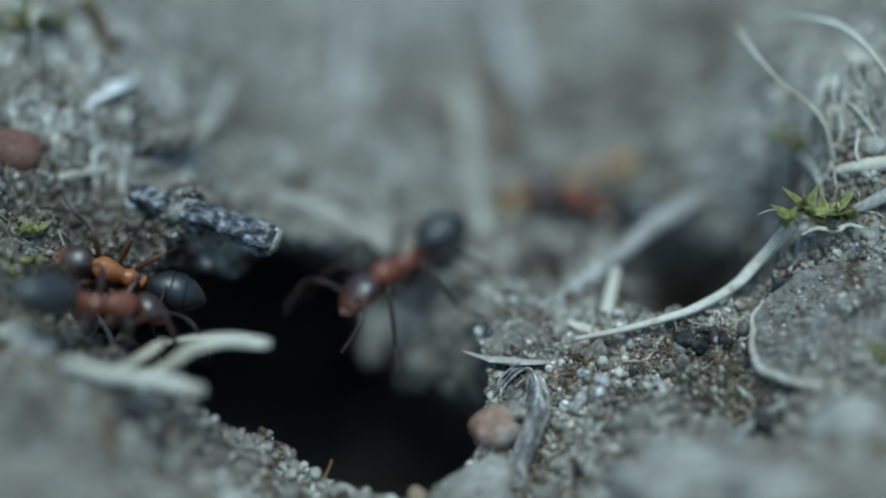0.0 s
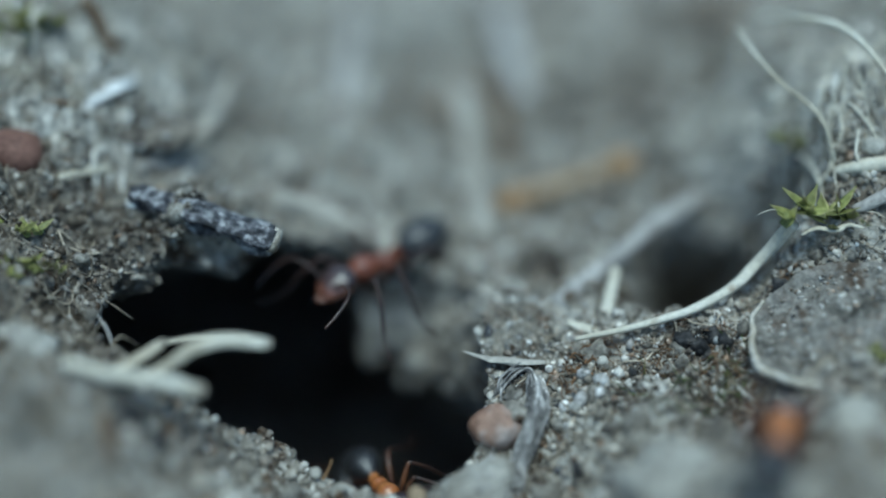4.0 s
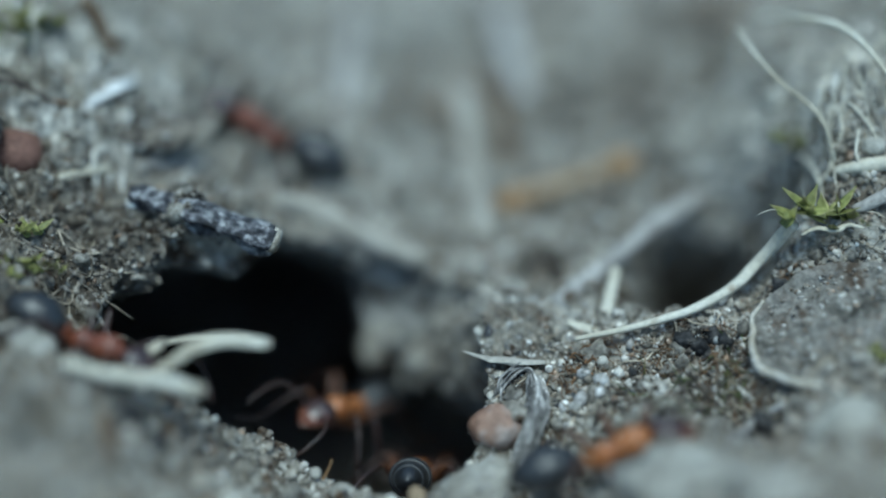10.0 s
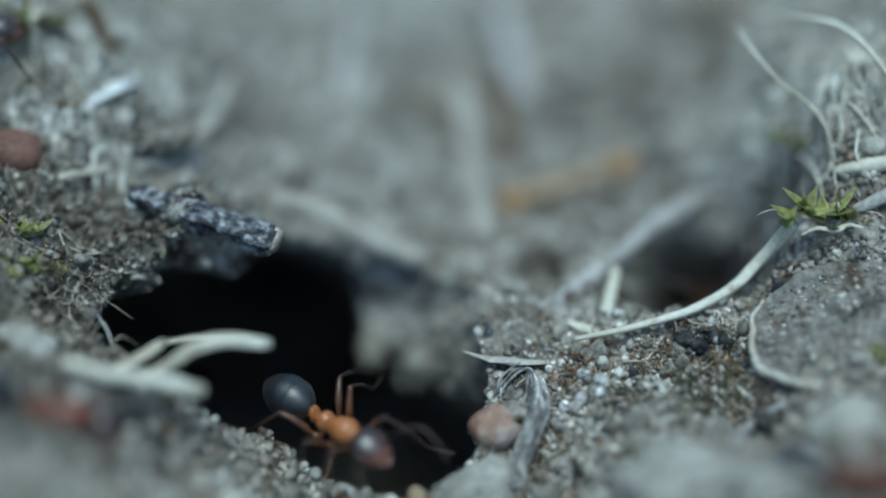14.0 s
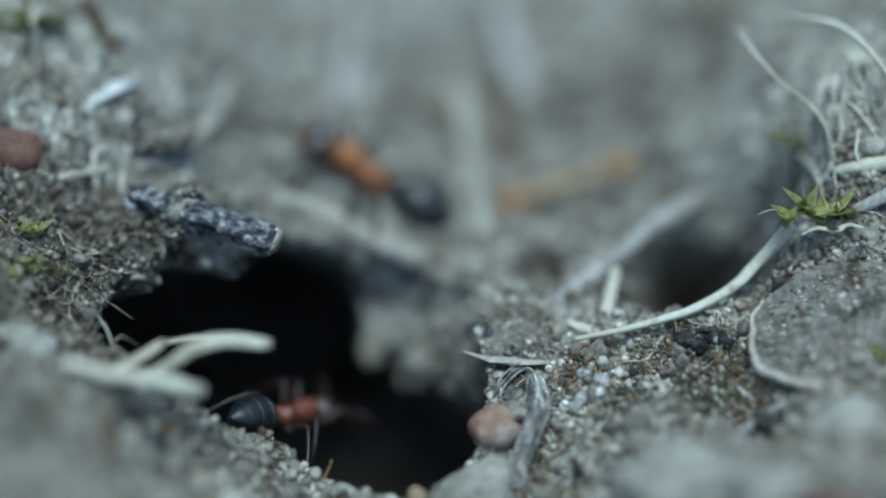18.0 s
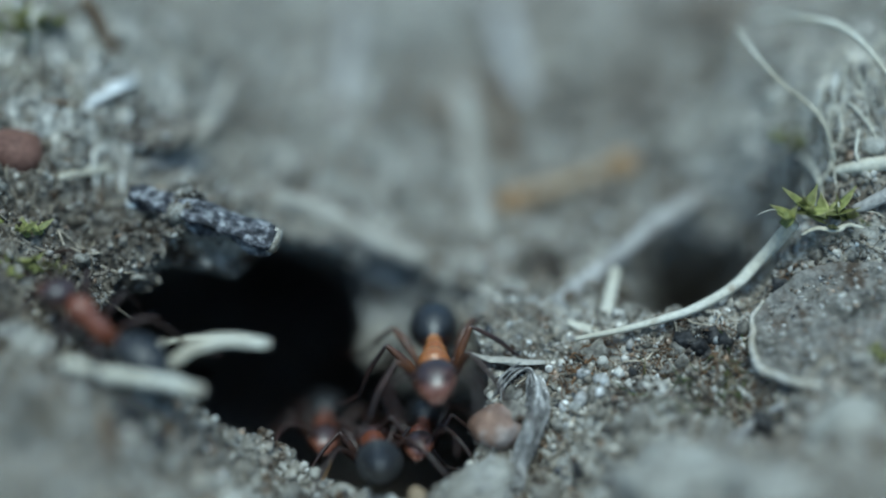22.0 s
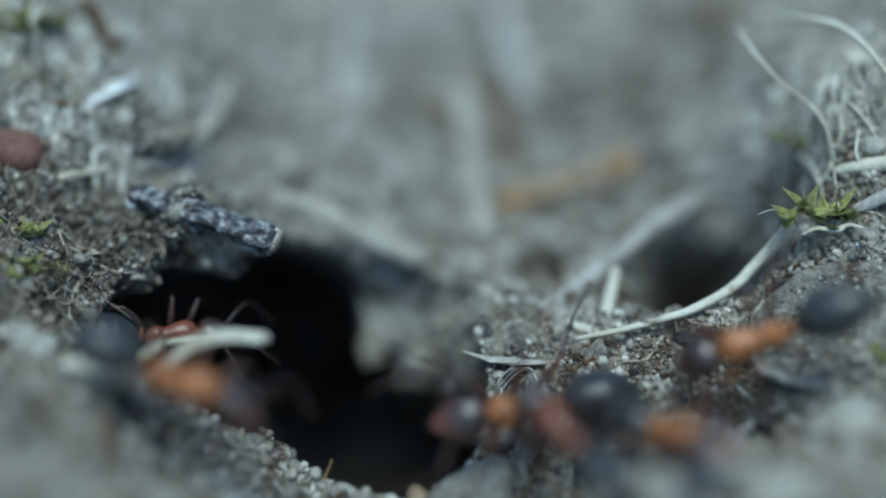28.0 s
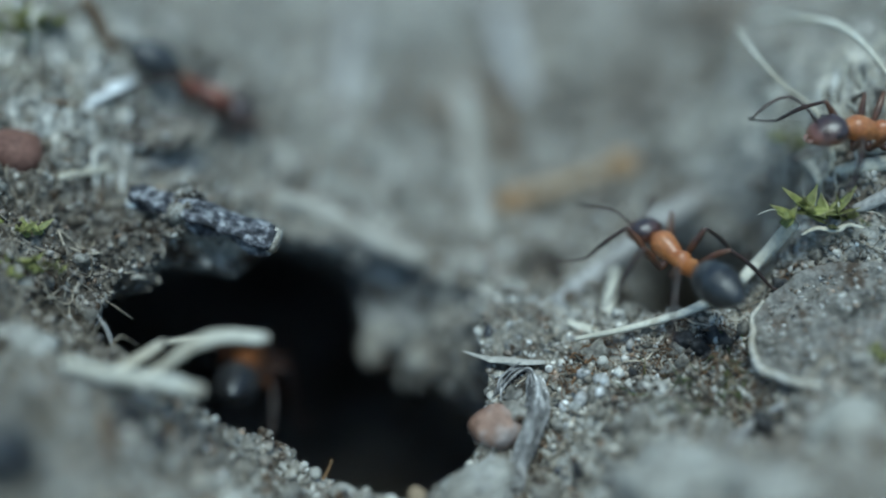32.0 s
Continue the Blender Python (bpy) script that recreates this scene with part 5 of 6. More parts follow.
def go(ant_parts, rows_, awake):
    """Key one ant: rows of seconds, place in mm and turn in degrees; its legs step while it is awake (from, to)."""
    ant, legs, feelers = ant_parts
    walk(ant, [(t, pose(x * MM, y * MM, z * MM, a_, b_, c_)) for t, x, y, z, a_, b_, c_ in rows_])
    ts = np.array([r[0] for r in rows_])
    xyz = np.array([r[1:4] for r in rows_])

    def gone(t):
        p = np.array([np.interp(t, ts, xyz[:, i]) for i in range(3)])
        return p

    steps = [0.0] + [float(t) for t in np.arange(max(0.1, awake[0]), min(31.9, awake[1]), 0.1)] + [32.0]
    dist, phases = 0.0, []
    for i, t in enumerate(steps):
        if i:
            dist += min(1.2, float(np.linalg.norm(gone(t) - gone(steps[i - 1])))) + (0.12 if awake[0] < t < awake[1] else 0)
        phases.append(2 * math.pi * dist / 4.2)
    for leg, k_, s_ in legs:
        shift_ = math.pi * ((k_ + (s_ > 0)) % 2)
        walk(leg, [(t, pose(*(Vector((HIPS[k_][0], HIPS[k_][1] * s_, HIPS[k_][2])) * MM), 7 * s_ * max(0, math.cos(p + shift_)), 0, 17 * s_ * math.sin(p + shift_)))
                   for t, p in zip(steps, phases)])
    for i, feeler in enumerate(feelers):
        s_ = 1 - 2 * i
        walk(feeler, [(t, pose(FEELER[0] * MM, FEELER[1] * s_ * MM, FEELER[2] * MM, 0, 12 * math.sin(p * 0.7 + i * 2), 16 * s_ * math.sin(p * 0.55 + i)))
                      for t, p in list(zip(steps, phases))[::2] + [(32.0, phases[-1])]])


def motions():
    """All that moves: the ants, and the loose straw that they push."""
    go(make_ant("russet", 1.15), [
        (0, -1.83, -1.80, -1.19, 3, 5, -132), (0.5, -2.38, -2.56, -2.25, -1, 4, -111), (1, -2.33, -3.35, -3.00, 1, 19, -105),
        (1.5, -2.29, -3.57, -2.85, 1, 5, -104), (2, -1.49, -2.01, -1.61, 6, 14, -133), (2.5, -2.47, -2.34, -1.68, 1, -5, -131),
        (3, 0.02, -0.88, -1.05, -4, 19, 171), (3.5, -1.71, -1.41, -1.29, 1, -4, -133), (5.5, -3.97, -1.15, -1.51, -10, 4, -149),
        (6, -3.61, -0.78, -1.77, -11, -2, -154), (6.5, -3.42, -0.11, -1.64, -16, -12, -156), (7, -3.72, 1.46, -1.45, -22, -12, -166),
        (7.5, -2.81, 2.45, -0.54, -17, -6, 167), (8, -2.47, 2.81, -0.44, -13, -9, 157), (8.5, -2.40, 3.23, -0.35, -10, -7, 158),
        (9, -3.99, 3.46, 0.02, -12, -19, 166), (9.5, -7.73, 5.30, 1.36, -3, -17, 168), (10, -9.17, 5.38, 1.94, -1, -22, 164),
        (10.5, -11.42, 4.84, 4.14, -4, -33, 173), (11, -15.10, 4.23, 6.31, -18, -31, -161), (11.5, -17.95, 3.23, 7.77, -24, -25, -149),
        (12, -20.59, 1.43, 7.87, -20, -7, 164), (13, -30.31, 8.69, 5.06, -16, 7, 150), (32, -30.31, 8.69, 5.06, -16, 7, 150)], (0.0, 12.5))
    go(make_ant("russet", 1.04), [
        (0, 7.04, 3.82, -1.28, -5, -10, 168), (0.5, 5.83, 4.16, -1.63, -1, 10, 149), (1, 0.74, 1.27, -0.95, -7, 7, 159),
        (1.5, -1.04, 2.17, -0.78, -1, -6, 99), (2, -2.21, 7.41, -0.00, 16, -8, 100), (2.5, -6.62, 14.48, 2.34, 8, -7, 109),
        (3, -12.11, 13.35, 3.94, 13, -14, 142), (3.5, -16.67, 16.10, 5.35, 21, -1, 138), (5, -31.80, 38.28, 0.75, 1, -4, 142),
        (32, -31.80, 38.28, 0.75, 1, -4, 142)], (0.0, 4.0))
    go(make_ant("orange", 0.92), [
        (0, -14.05, -4.96, 1.64, -35, -25, -176), (0.35, -13.14, -5.88, 0.77, -36, -2, -129), (0.65, -12.04, -6.55, -0.16, -14, 19, -75),
        (1, -8.44, -9.30, -1.37, 0, -20, -91), (1.5, -5.81, -9.50, -2.38, 3, 2, -50), (2, -3.89, -8.47, -6.80, 12, -6, -44),
        (2.5, -4.00, -9.20, -6.64, 9, -13, -46), (3, -2.88, -9.44, -6.79, 15, -24, -45), (3.5, -2.52, -9.33, -6.52, 16, -25, -50),
        (4.3, -2.11, -11.01, -6.52, 10, -14, -71), (5, -2.77, -9.83, -13.72, 12, -35, -76), (32, -2.77, -9.83, -13.72, 12, -35, -76)], (0.0, 4.8))
    go(make_ant("russet", 1.04), [
        (0, -14.49, -8.85, 2.08, 8, 32, 36), (0.5, -14.18, -8.67, 2.32, 9, 32, 35), (1, -15.55, -8.80, 2.07, 8, 30, 32),
        (2, -17.41, -8.33, 0.87, 4, 34, 8), (2.5, -17.86, -8.24, 0.96, 4, 33, 7), (3, -18.57, -8.74, 1.98, 0, 26, 1),
        (4, -21.68, -11.49, 3.84, -7, -8, -26), (32, -21.68, -11.49, 3.84, -7, -8, -26)], (0.0, 3.5))
    go(make_ant("orange", 1.04), [
        (0, 9.89, -26.19, 2.88, -7, 30, 132), (1.3, 9.64, -22.26, 1.50, -3, 38, 130), (2, 9.31, -19.25, 1.86, -16, 33, 142),
        (2.5, 11.10, -18.25, 2.40, -3, 14, 95), (3, 11.23, -18.24, 2.44, -3, 15, 93), (3.5, 11.26, -18.14, 2.60, -3, 15, 88),
        (4.2, 13.27, -15.17, 0.38, -11, 14, 62), (5, 17.67, -17.26, 1.63, -17, 16, 42), (6, 24.43, -17.34, 1.08, -9, 19, 33),
        (32, 24.43, -17.34, 1.08, -9, 19, 33)], (0.8, 5.5))
    go(make_ant("russet", 1.04), [
        (0, -4.73, -10.02, -13.76, -6, -37, -91), (3.2, -4.73, -10.02, -13.76, -6, -37, -91), (4.4, -5.75, -8.73, -6.11, -12, -13, -106),
        (5, -8.52, -10.49, -3.45, -23, -22, -84), (5.5, -8.18, -10.98, -2.29, -21, -23, -72), (6, -8.75, -10.80, -1.90, -22, -22, -62),
        (6.25, -8.94, -10.50, -1.76, -23, -18, -72), (6.5, -8.48, -10.98, -0.90, -25, -21, -99), (7, -9.03, -10.69, -1.44, -24, -47, -140),
        (7.5, -11.16, -9.46, -0.32, -10, -35, -164), (8, -13.54, -8.72, -0.21, 5, -33, 174), (8.5, -15.42, -5.69, 0.57, 4, -17, 129),
        (9, -15.83, -3.66, 2.72, -5, -17, 126), (9.5, -18.87, -1.13, 4.73, 4, -21, 118), (10, -21.43, 1.50, 6.54, -11, -15, 124),
        (11, -33.38, 13.99, 3.13, -12, -4, 135), (32, -33.38, 13.99, 3.13, -12, -4, 135)], (3.9, 10.5))
    go(make_ant("orange", 1.06), [
        (0, -3.98, -10.03, -13.77, -2, -37, -92), (3.3, -3.98, -10.03, -13.77, -2, -37, -92), (3.9, -3.15, -9.66, -10.51, 15, 6, -160),
        (4.5, -2.32, -9.29, -7.25, -23, 36, 122), (5.5, -2.49, -11.92, -4.13, -10, 24, 125), (6, -3.15, -11.92, -3.98, -7, 26, 125),
        (6.25, -3.74, -12.86, -3.12, 6, -2, -176), (6.5, -4.32, -13.79, -2.25, -13, -27, -114), (6.75, -4.36, -16.71, 0.17, -8, -47, -123),
        (7, -5.33, -15.68, 0.02, -10, -40, -148), (7.15, -4.44, -15.39, -0.82, -1, -23, -96), (7.3, -4.01, -14.95, -1.95, -11, -25, -55),
        (7.65, -2.74, -16.25, -0.17, 7, -27, -16), (7.83, -3.54, -15.28, -1.00, 1, 1, 20), (8, -4.34, -14.31, -1.83, 13, 28, 57),
        (8.5, -1.03, -15.13, -2.10, -1, 26, 37), (9, 5.44, -14.48, -1.99, -20, -5, 4), (9.5, 6.58, -14.52, -2.16, -17, -7, 5),
        (10, 6.99, -13.51, -1.74, -14, -14, 10), (10.5, 6.64, -12.84, -1.47, 9, -41, -16), (11, 5.62, -9.45, -2.13, 2, -30, 61),
        (11.5, 4.20, -8.13, -1.45, 1, -16, 88), (12, 5.73, -4.60, -0.19, 0, 5, 74), (12.5, 6.26, -5.08, -0.70, 0, 10, 65),
        (13, 8.24, -5.49, -0.88, -11, 13, 29), (13.5, 10.81, -4.95, -0.99, -60, 21, 23), (13.75, 11.48, -2.50, -3.15, -12, 27, 34),
        (14, 12.14, -0.04, -5.31, 36, 23, 46), (14.25, 12.14, -2.25, -2.34, -18, -6, -3), (14.5, 12.14, -4.47, 0.62, -53, -61, -21),
        (15.2, 17.67, -1.25, 2.74, -80, -22, 43), (15.5, 19.52, -0.66, 4.52, -27, -36, 26), (15.8, 21.36, -0.07, 6.30, 31, -32, 2),
        (17, 28.21, 2.29, 6.94, 36, 6, 44), (32, 28.21, 2.29, 6.94, 36, 6, 44)], (4.0, 16.3))
    go(make_ant("orange", 1.00), [
        (0, 10.20, -28.24, 3.06, -10, 24, 141), (3.3, 10.20, -28.24, 3.06, -10, 24, 141), (4.5, 8.93, -14.21, -5.14, -24, 21, 119),
        (5.5, 4.45, -9.63, -3.18, -32, -16, 136), (6, 3.80, -9.01, -2.31, -29, -20, 142), (6.5, 3.18, -9.17, -2.54, -34, -15, 154),
        (7, 1.48, -11.40, -2.31, -9, -18, -166), (7.5, 0.78, -10.21, -4.24, -5, 25, 121), (8, -0.92, -10.33, -4.49, -1, 30, 93),
        (8.5, -1.19, -10.30, -4.58, 3, 30, 76), (9, -1.26, -10.27, -4.70, 6, 30, 55), (9.5, -1.49, -9.72, -6.00, 4, 34, 68),
        (10, -1.32, -9.20, -7.62, 1, 41, 84), (10.6, -1.19, -8.10, -12.40, 1, 36, 85), (32, -1.19, -8.10, -12.40, 1, 36, 85)], (4.0, 10.5))
    go(make_ant("orange", 1.09), [
        (0, 24.61, 2.49, 8.40, -33, -3, -154), (4, 24.31, 0.53, 6.95, -38, 1, -158), (4.4, 20.41, -1.31, 4.98, 21, 3, -140),
        (4.8, 16.52, -3.15, 3.01, 78, -11, -128), (5.15, 10.73, -3.97, 0.91, 39, -2, -142), (5.5, 4.94, -4.80, -1.19, -1, -4, -158),
        (6, 2.93, -5.02, -1.50, -6, 0, -152), (6.5, 2.58, -5.03, -1.51, -6, 1, -149), (7, -0.25, -6.47, -2.62, 8, 8, -88),
        (7.5, 0.22, -7.27, -4.22, 8, -6, -92), (8, -0.04, -5.38, -7.18, 9, -16, -92), (9, 0.18, -3.90, -9.23, 12, -20, -92),
        (9.6, -2.47, -10.07, -13.79, 9, -38, -87), (11, -2.47, -10.07, -13.79, 9, -38, -87), (32, -2.47, -10.07, -13.79, 9, -38, -87)], (4.3, 9.5))
    go(make_ant("russet", 1.04), [
        (0, -5.16, -9.96, -13.76, -11, -37, -97), (3.4, -5.16, -9.96, -13.76, -11, -37, -97), (4.6, -4.77, -10.27, -4.89, -13, -29, -107),
        (5.5, -7.94, -15.32, -0.70, -26, -33, -107), (6, -10.94, -16.15, 1.28, -24, -36, -125), (6.5, -14.61, -16.45, 1.63, -21, -35, -130),
        (7, -18.57, -19.02, 4.05, -8, -29, -150), (8, -23.87, -19.11, 4.14, -4, 15, 160), (32, -23.87, -19.11, 4.14, -4, 15, 160)], (4.1, 7.0))
    go(make_ant("russet", 1.04), [
        (0, -28.98, -7.80, 2.17, 9, -15, -27), (7.3, -22.42, -10.01, 3.35, -2, -9, -26), (8, -18.30, -8.44, 1.50, 5, 27, 10),
        (8.5, -16.43, -8.72, 1.22, 9, 32, 24), (9, -15.83, -8.07, 2.10, 10, 30, 26), (9.5, -15.37, -8.94, 1.94, -5, 30, 1),
        (10, -14.68, -9.91, 0.88, -18, 13, -23), (10.5, -12.76, -10.19, -0.22, -25, 17, -28), (11, -9.86, -11.30, -2.18, 20, 47, 35),
        (11.5, -7.76, -11.22, -2.44, 15, 41, 17), (12, -7.52, -11.58, -2.92, 14, 43, 15), (12.5, -4.76, -11.81, -3.82, 3, -8, -35),
        (13, -3.71, -11.61, -4.88, 7, -19, -46), (13.8, -2.75, -9.90, -13.76, 12, -36, -76), (32, -2.75, -9.90, -13.76, 12, -36, -76)], (7.5, 13.5))
    go(make_ant("orange", 1.04), [
        (0, -5.29, -10.01, -13.75, -10, -37, -92), (8, -5.29, -10.01, -13.75, -10, -37, -92), (9.2, -5.23, -9.99, -13.75, -11, -37, -95),
        (10, -5.02, -5.20, -6.84, -10, -27, -125), (10.25, -5.16, -4.68, -5.77, 5, -9, -179), (10.5, -5.31, -4.16, -4.70, 0, 13, 131),
        (11, -6.75, -2.87, -4.08, 0, -19, 153), (11.5, -7.36, -2.57, -3.64, -8, -11, 172), (12, -7.68, -2.59, -2.90, -20, -10, -169),
        (12.5, -6.33, -5.03, -1.25, -22, 8, -174), (13, -8.26, -7.33, -0.49, -23, -11, -149), (13.3, -7.49, -8.15, -1.38, -13, -15, -89),
        (13.6, -5.84, -9.48, -1.63, 1, -17, -58), (14, -4.46, -9.99, -3.19, 9, -3, -43), (14.5, -2.40, -9.42, -4.06, 23, 8, -6),
        (15.3, -1.76, -10.83, -5.54, 17, -19, -55), (16.5, -3.06, -9.28, -8.20, 13, -25, -69), (17, -3.76, -8.32, -10.24, 9, -25, -74),
        (18, -3.84, -9.92, -13.78, 7, -36, -74), (32, -3.84, -9.92, -13.78, 7, -36, -74)], (9.5, 17.5))
    go(make_ant("russet", 1.04), [
        (0, -20.54, -23.68, 3.67, 14, 16, 15), (9.8, -20.54, -23.68, 3.67, 14, 16, 15), (11, -17.56, -20.90, 3.52, 16, 25, 47),
        (12, -11.54, -15.65, 0.29, 12, 43, 28), (12.5, -7.70, -16.18, -0.25, 15, 40, 49), (13, 2.42, -15.69, 0.08, -10, -6, 20),
        (13.5, 10.85, -16.26, 1.02, 6, -22, -11), (14, 15.07, -18.21, 1.21, -5, -29, -48), (15, 20.83, -20.59, 2.61, -16, 14, 3),
        (32, 20.83, -20.59, 2.61, -16, 14, 3)], (11.5, 14.5))
    go(make_ant("russet", 1.00), [
        (0, -29.46, -11.98, 2.17, 4, -17, -32), (13, -20.06, -16.08, 4.04, -7, 18, 7), (14, -15.31, -14.52, 1.69, 3, 33, 12),
        (14.5, -12.80, -15.63, 1.08, 8, 42, 16), (16.5, -12.29, -14.87, 0.41, 33, 32, 61), (17, -10.14, -11.85, -1.45, 34, 19, 77),
        (17.5, -7.86, -8.77, -3.71, 5, 23, 62), (18, -7.32, -7.31, -5.29, 7, 30, 49), (18.25, -6.38, -8.17, -5.68, -9, 3, -7),
        (18.5, -5.44, -9.04, -6.07, 4, -26, -61), (19, -4.90, -8.20, -9.90, 3, -27, -76), (19.8, -3.84, -9.92, -13.78, 7, -36, -74),
        (32, -3.84, -9.92, -13.78, 7, -36, -74)], (13.5, 19.5))
    go(make_ant("orange", 1.22), [
        (0, 35.99, 54.37, 0.59, 0, 0, 180), (14.1, 35.99, 54.37, 0.59, 0, 0, 180), (15.3, 11.75, 12.45, 0.77, -22, 31, 150),
        (16.5, -0.98, 2.21, -0.79, -14, -2, 153), (17, -1.15, 2.58, -0.64, -5, -16, 117), (17.5, -2.00, 3.87, -0.28, 3, -7, 129),
        (18, -4.31, 4.41, 0.37, -6, -25, 161), (18.5, -4.45, 4.40, 0.37, -6, -22, 163), (19, -3.27, 2.95, -0.22, -15, -19, 166),
        (19.5, -3.59, 1.94, -1.30, -23, 14, -170), (20, -4.24, -1.68, -1.81, -9, 25, -161), (20.5, -4.87, -3.31, -2.22, -10, 10, -142),
        (21, -3.53, -3.73, -2.17, -8, 31, -155), (21.5, -2.27, -5.60, -2.20, 5, 1, -90), (22, -0.06, -7.50, -2.20, 10, -16, -89),
        (22.5, 3.41, -7.83, -1.04, 11, -1, -60), (23, 8.51, -12.83, 1.17, 24, -24, -46), (23.5, 7.67, -13.06, 1.75, 33, -30, -46),
        (24, 8.23, -13.48, 1.90, 1, -43, 0), (24.5, 8.89, -13.87, 1.73, 11, -36, -31), (25, 8.08, -13.10, 1.73, 28, -32, -41),
        (25.5, 8.22, -12.53, 2.15, 17, -36, -15), (25.85, 7.41, -11.56, 0.92, -8, -32, 41), (26.2, 6.60, -10.60, -0.30, -19, -14, 88),
        (26.9, 5.86, -10.55, -0.40, -36, 7, 142), (27.5, 6.09, -10.32, -0.88, -32, 22, 165), (28, 3.03, -10.45, -1.04, -40, -4, -163),
        (28.3, -0.71, -10.78, -3.07, -23, 25, 140), (28.6, -1.98, -10.41, -2.48, -19, 21, 134), (29, -1.54, -10.42, -2.93, -21, 11, 146),
        (29.5, -2.85, -12.04, -2.49, -8, 27, 124), (29.75, -4.62, -13.11, -1.34, 5, -9, 171), (30, -6.38, -14.18, -0.18, -17, -42, -135),
        (30.5, -9.12, -15.31, 0.81, -21, -38, -126), (31, -10.80, -15.36, 1.30, -15, -40, -145), (31.2, -12.28, -15.64, 1.82, -23, -39, -136),
        (31.4, -14.45, -15.81, 1.46, -20, -36, -138), (31.8, -17.26, -18.72, 3.55, -10, -34, -147), (32, -18.66, -19.52, 4.09, -7, -28, -156)], (14.8, 32.0))
    go(make_ant("russet", 0.99), [
        (0, -7.34, -9.91, -13.67, -20, -36, -90), (19.1, -7.34, -9.91, -13.67, -20, -36, -90), (19.7, -8.79, -9.64, -8.46, 5, -33, -159),
        (20.3, -10.23, -9.38, -3.26, 12, -13, 143), (21, -12.93, -7.70, -0.49, -8, -38, 179), (21.5, -13.19, -7.18, -0.36, 3, -18, 149),
        (22, -14.19, -9.80, 1.97, 10, -16, 145), (22.5, -17.40, -11.35, 4.36, 2, -32, -180), (23, -21.61, -9.04, 3.23, 2, 4, 159),
        (24, -28.08, -6.22, 2.51, -14, 14, 148), (32, -28.08, -6.22, 2.51, -14, 14, 148)], (19.8, 23.0))
    go(make_ant("russet", 1.00), [
        (0, 16.43, -26.77, 3.81, -4, 10, 151), (16.3, 16.43, -26.77, 3.81, -4, 10, 151), (17.5, 14.52, -23.38, 3.46, 0, 26, 122),
        (18.5, 14.05, -16.72, -1.08, 4, 27, 129), (19, 9.82, -13.90, -0.56, 6, 25, 130), (19.5, 1.44, -10.64, -3.82, -30, 21, 137),
        (20, -2.55, -9.99, -4.14, -3, 22, 111), (20.5, -2.18, -10.37, -4.28, -1, 28, 93), (21, -2.04, -10.58, -4.44, 0, 32, 92),
        (21.5, -2.06, -10.54, -4.55, -1, 32, 93), (22.1, -2.83, -10.50, -4.88, -1, 31, 98), (22.4, -1.79, -9.54, -5.49, 7, 22, 39),
        (22.55, -1.35, -10.64, -4.78, -2, 2, -4), (22.7, -0.92, -11.74, -4.06, 6, -19, -47), (23, -2.24, -11.67, -3.62, 0, -27, -89),
        (23.2, -3.55, -11.61, -4.14, -7, -27, -102), (23.35, -3.65, -11.81, -3.68, 12, -2, -169), (23.5, -3.75, -12.02, -3.23, -3, 26, 126),
        (23.75, -6.91, -13.84, -1.18, 7, -7, 163), (24, -10.07, -15.66, 0.87, -7, -40, -155), (24.5, -10.07, -17.49, 0.23, -12, -39, -141),
        (25.5, -13.56, -22.51, 1.98, -14, -35, -141), (32, -13.56, -22.51, 1.98, -14, -35, -141)], (17.0, 25.0))
    go(make_ant("russet", 0.99), [
        (0, -6.87, -9.91, -13.68, -18, -36, -92), (20.1, -6.87, -9.91, -13.68, -18, -36, -92), (21.3, -5.95, -5.98, -11.74, -13, -32, -95),
        (22, -5.50, -6.26, -7.14, -5, -25, -85), (22.5, -5.97, -7.98, -4.36, -13, -29, -105), (22.75, -6.42, -8.93, -3.92, 12, -11, -174),
        (23, -6.87, -9.88, -3.48, 5, 18, 125), (23.25, -8.02, -10.03, -2.23, 9, -24, 171), (23.5, -9.17, -10.18, -0.98, -33, -50, -117),
        (24, -12.49, -7.84, -1.21, -7, -42, -122), (25, -13.15, -7.65, -0.58, -8, -46, -124), (25.5, -13.15, -7.62, -0.54, -8, -46, -124),
        (26.2, -13.07, -7.39, -0.83, -4, -45, -106), (26.7, -12.77, -6.72, -0.99, 2, -29, -78), (27.1, -12.06, -7.27, -0.33, 7, -31, -51),
        (27.5, -11.28, -8.34, 0.34, 8, -20, -33), (28, -12.32, -6.75, -1.00, 8, 14, 19), (28.5, -13.18, -6.54, -1.24, 3, 30, 72),
        (29, -13.27, -6.55, -1.21, 4, 31, 71), (29.5, -13.29, -6.69, -1.04, 4, 23, 65), (30, -13.27, -6.98, -1.17, 5, 33, 62),
        (30.6, -13.48, -6.97, -1.05, 6, 35, 60), (31, -15.58, -6.17, 0.24, 4, 41, 72), (31.4, -17.37, -6.45, 0.76, 3, 42, 77),
        (31.7, -19.56, -7.11, 1.54, 3, 41, 77), (32, -22.06, -6.96, 1.73, 3, 41, 76)], (20.8, 32.0))
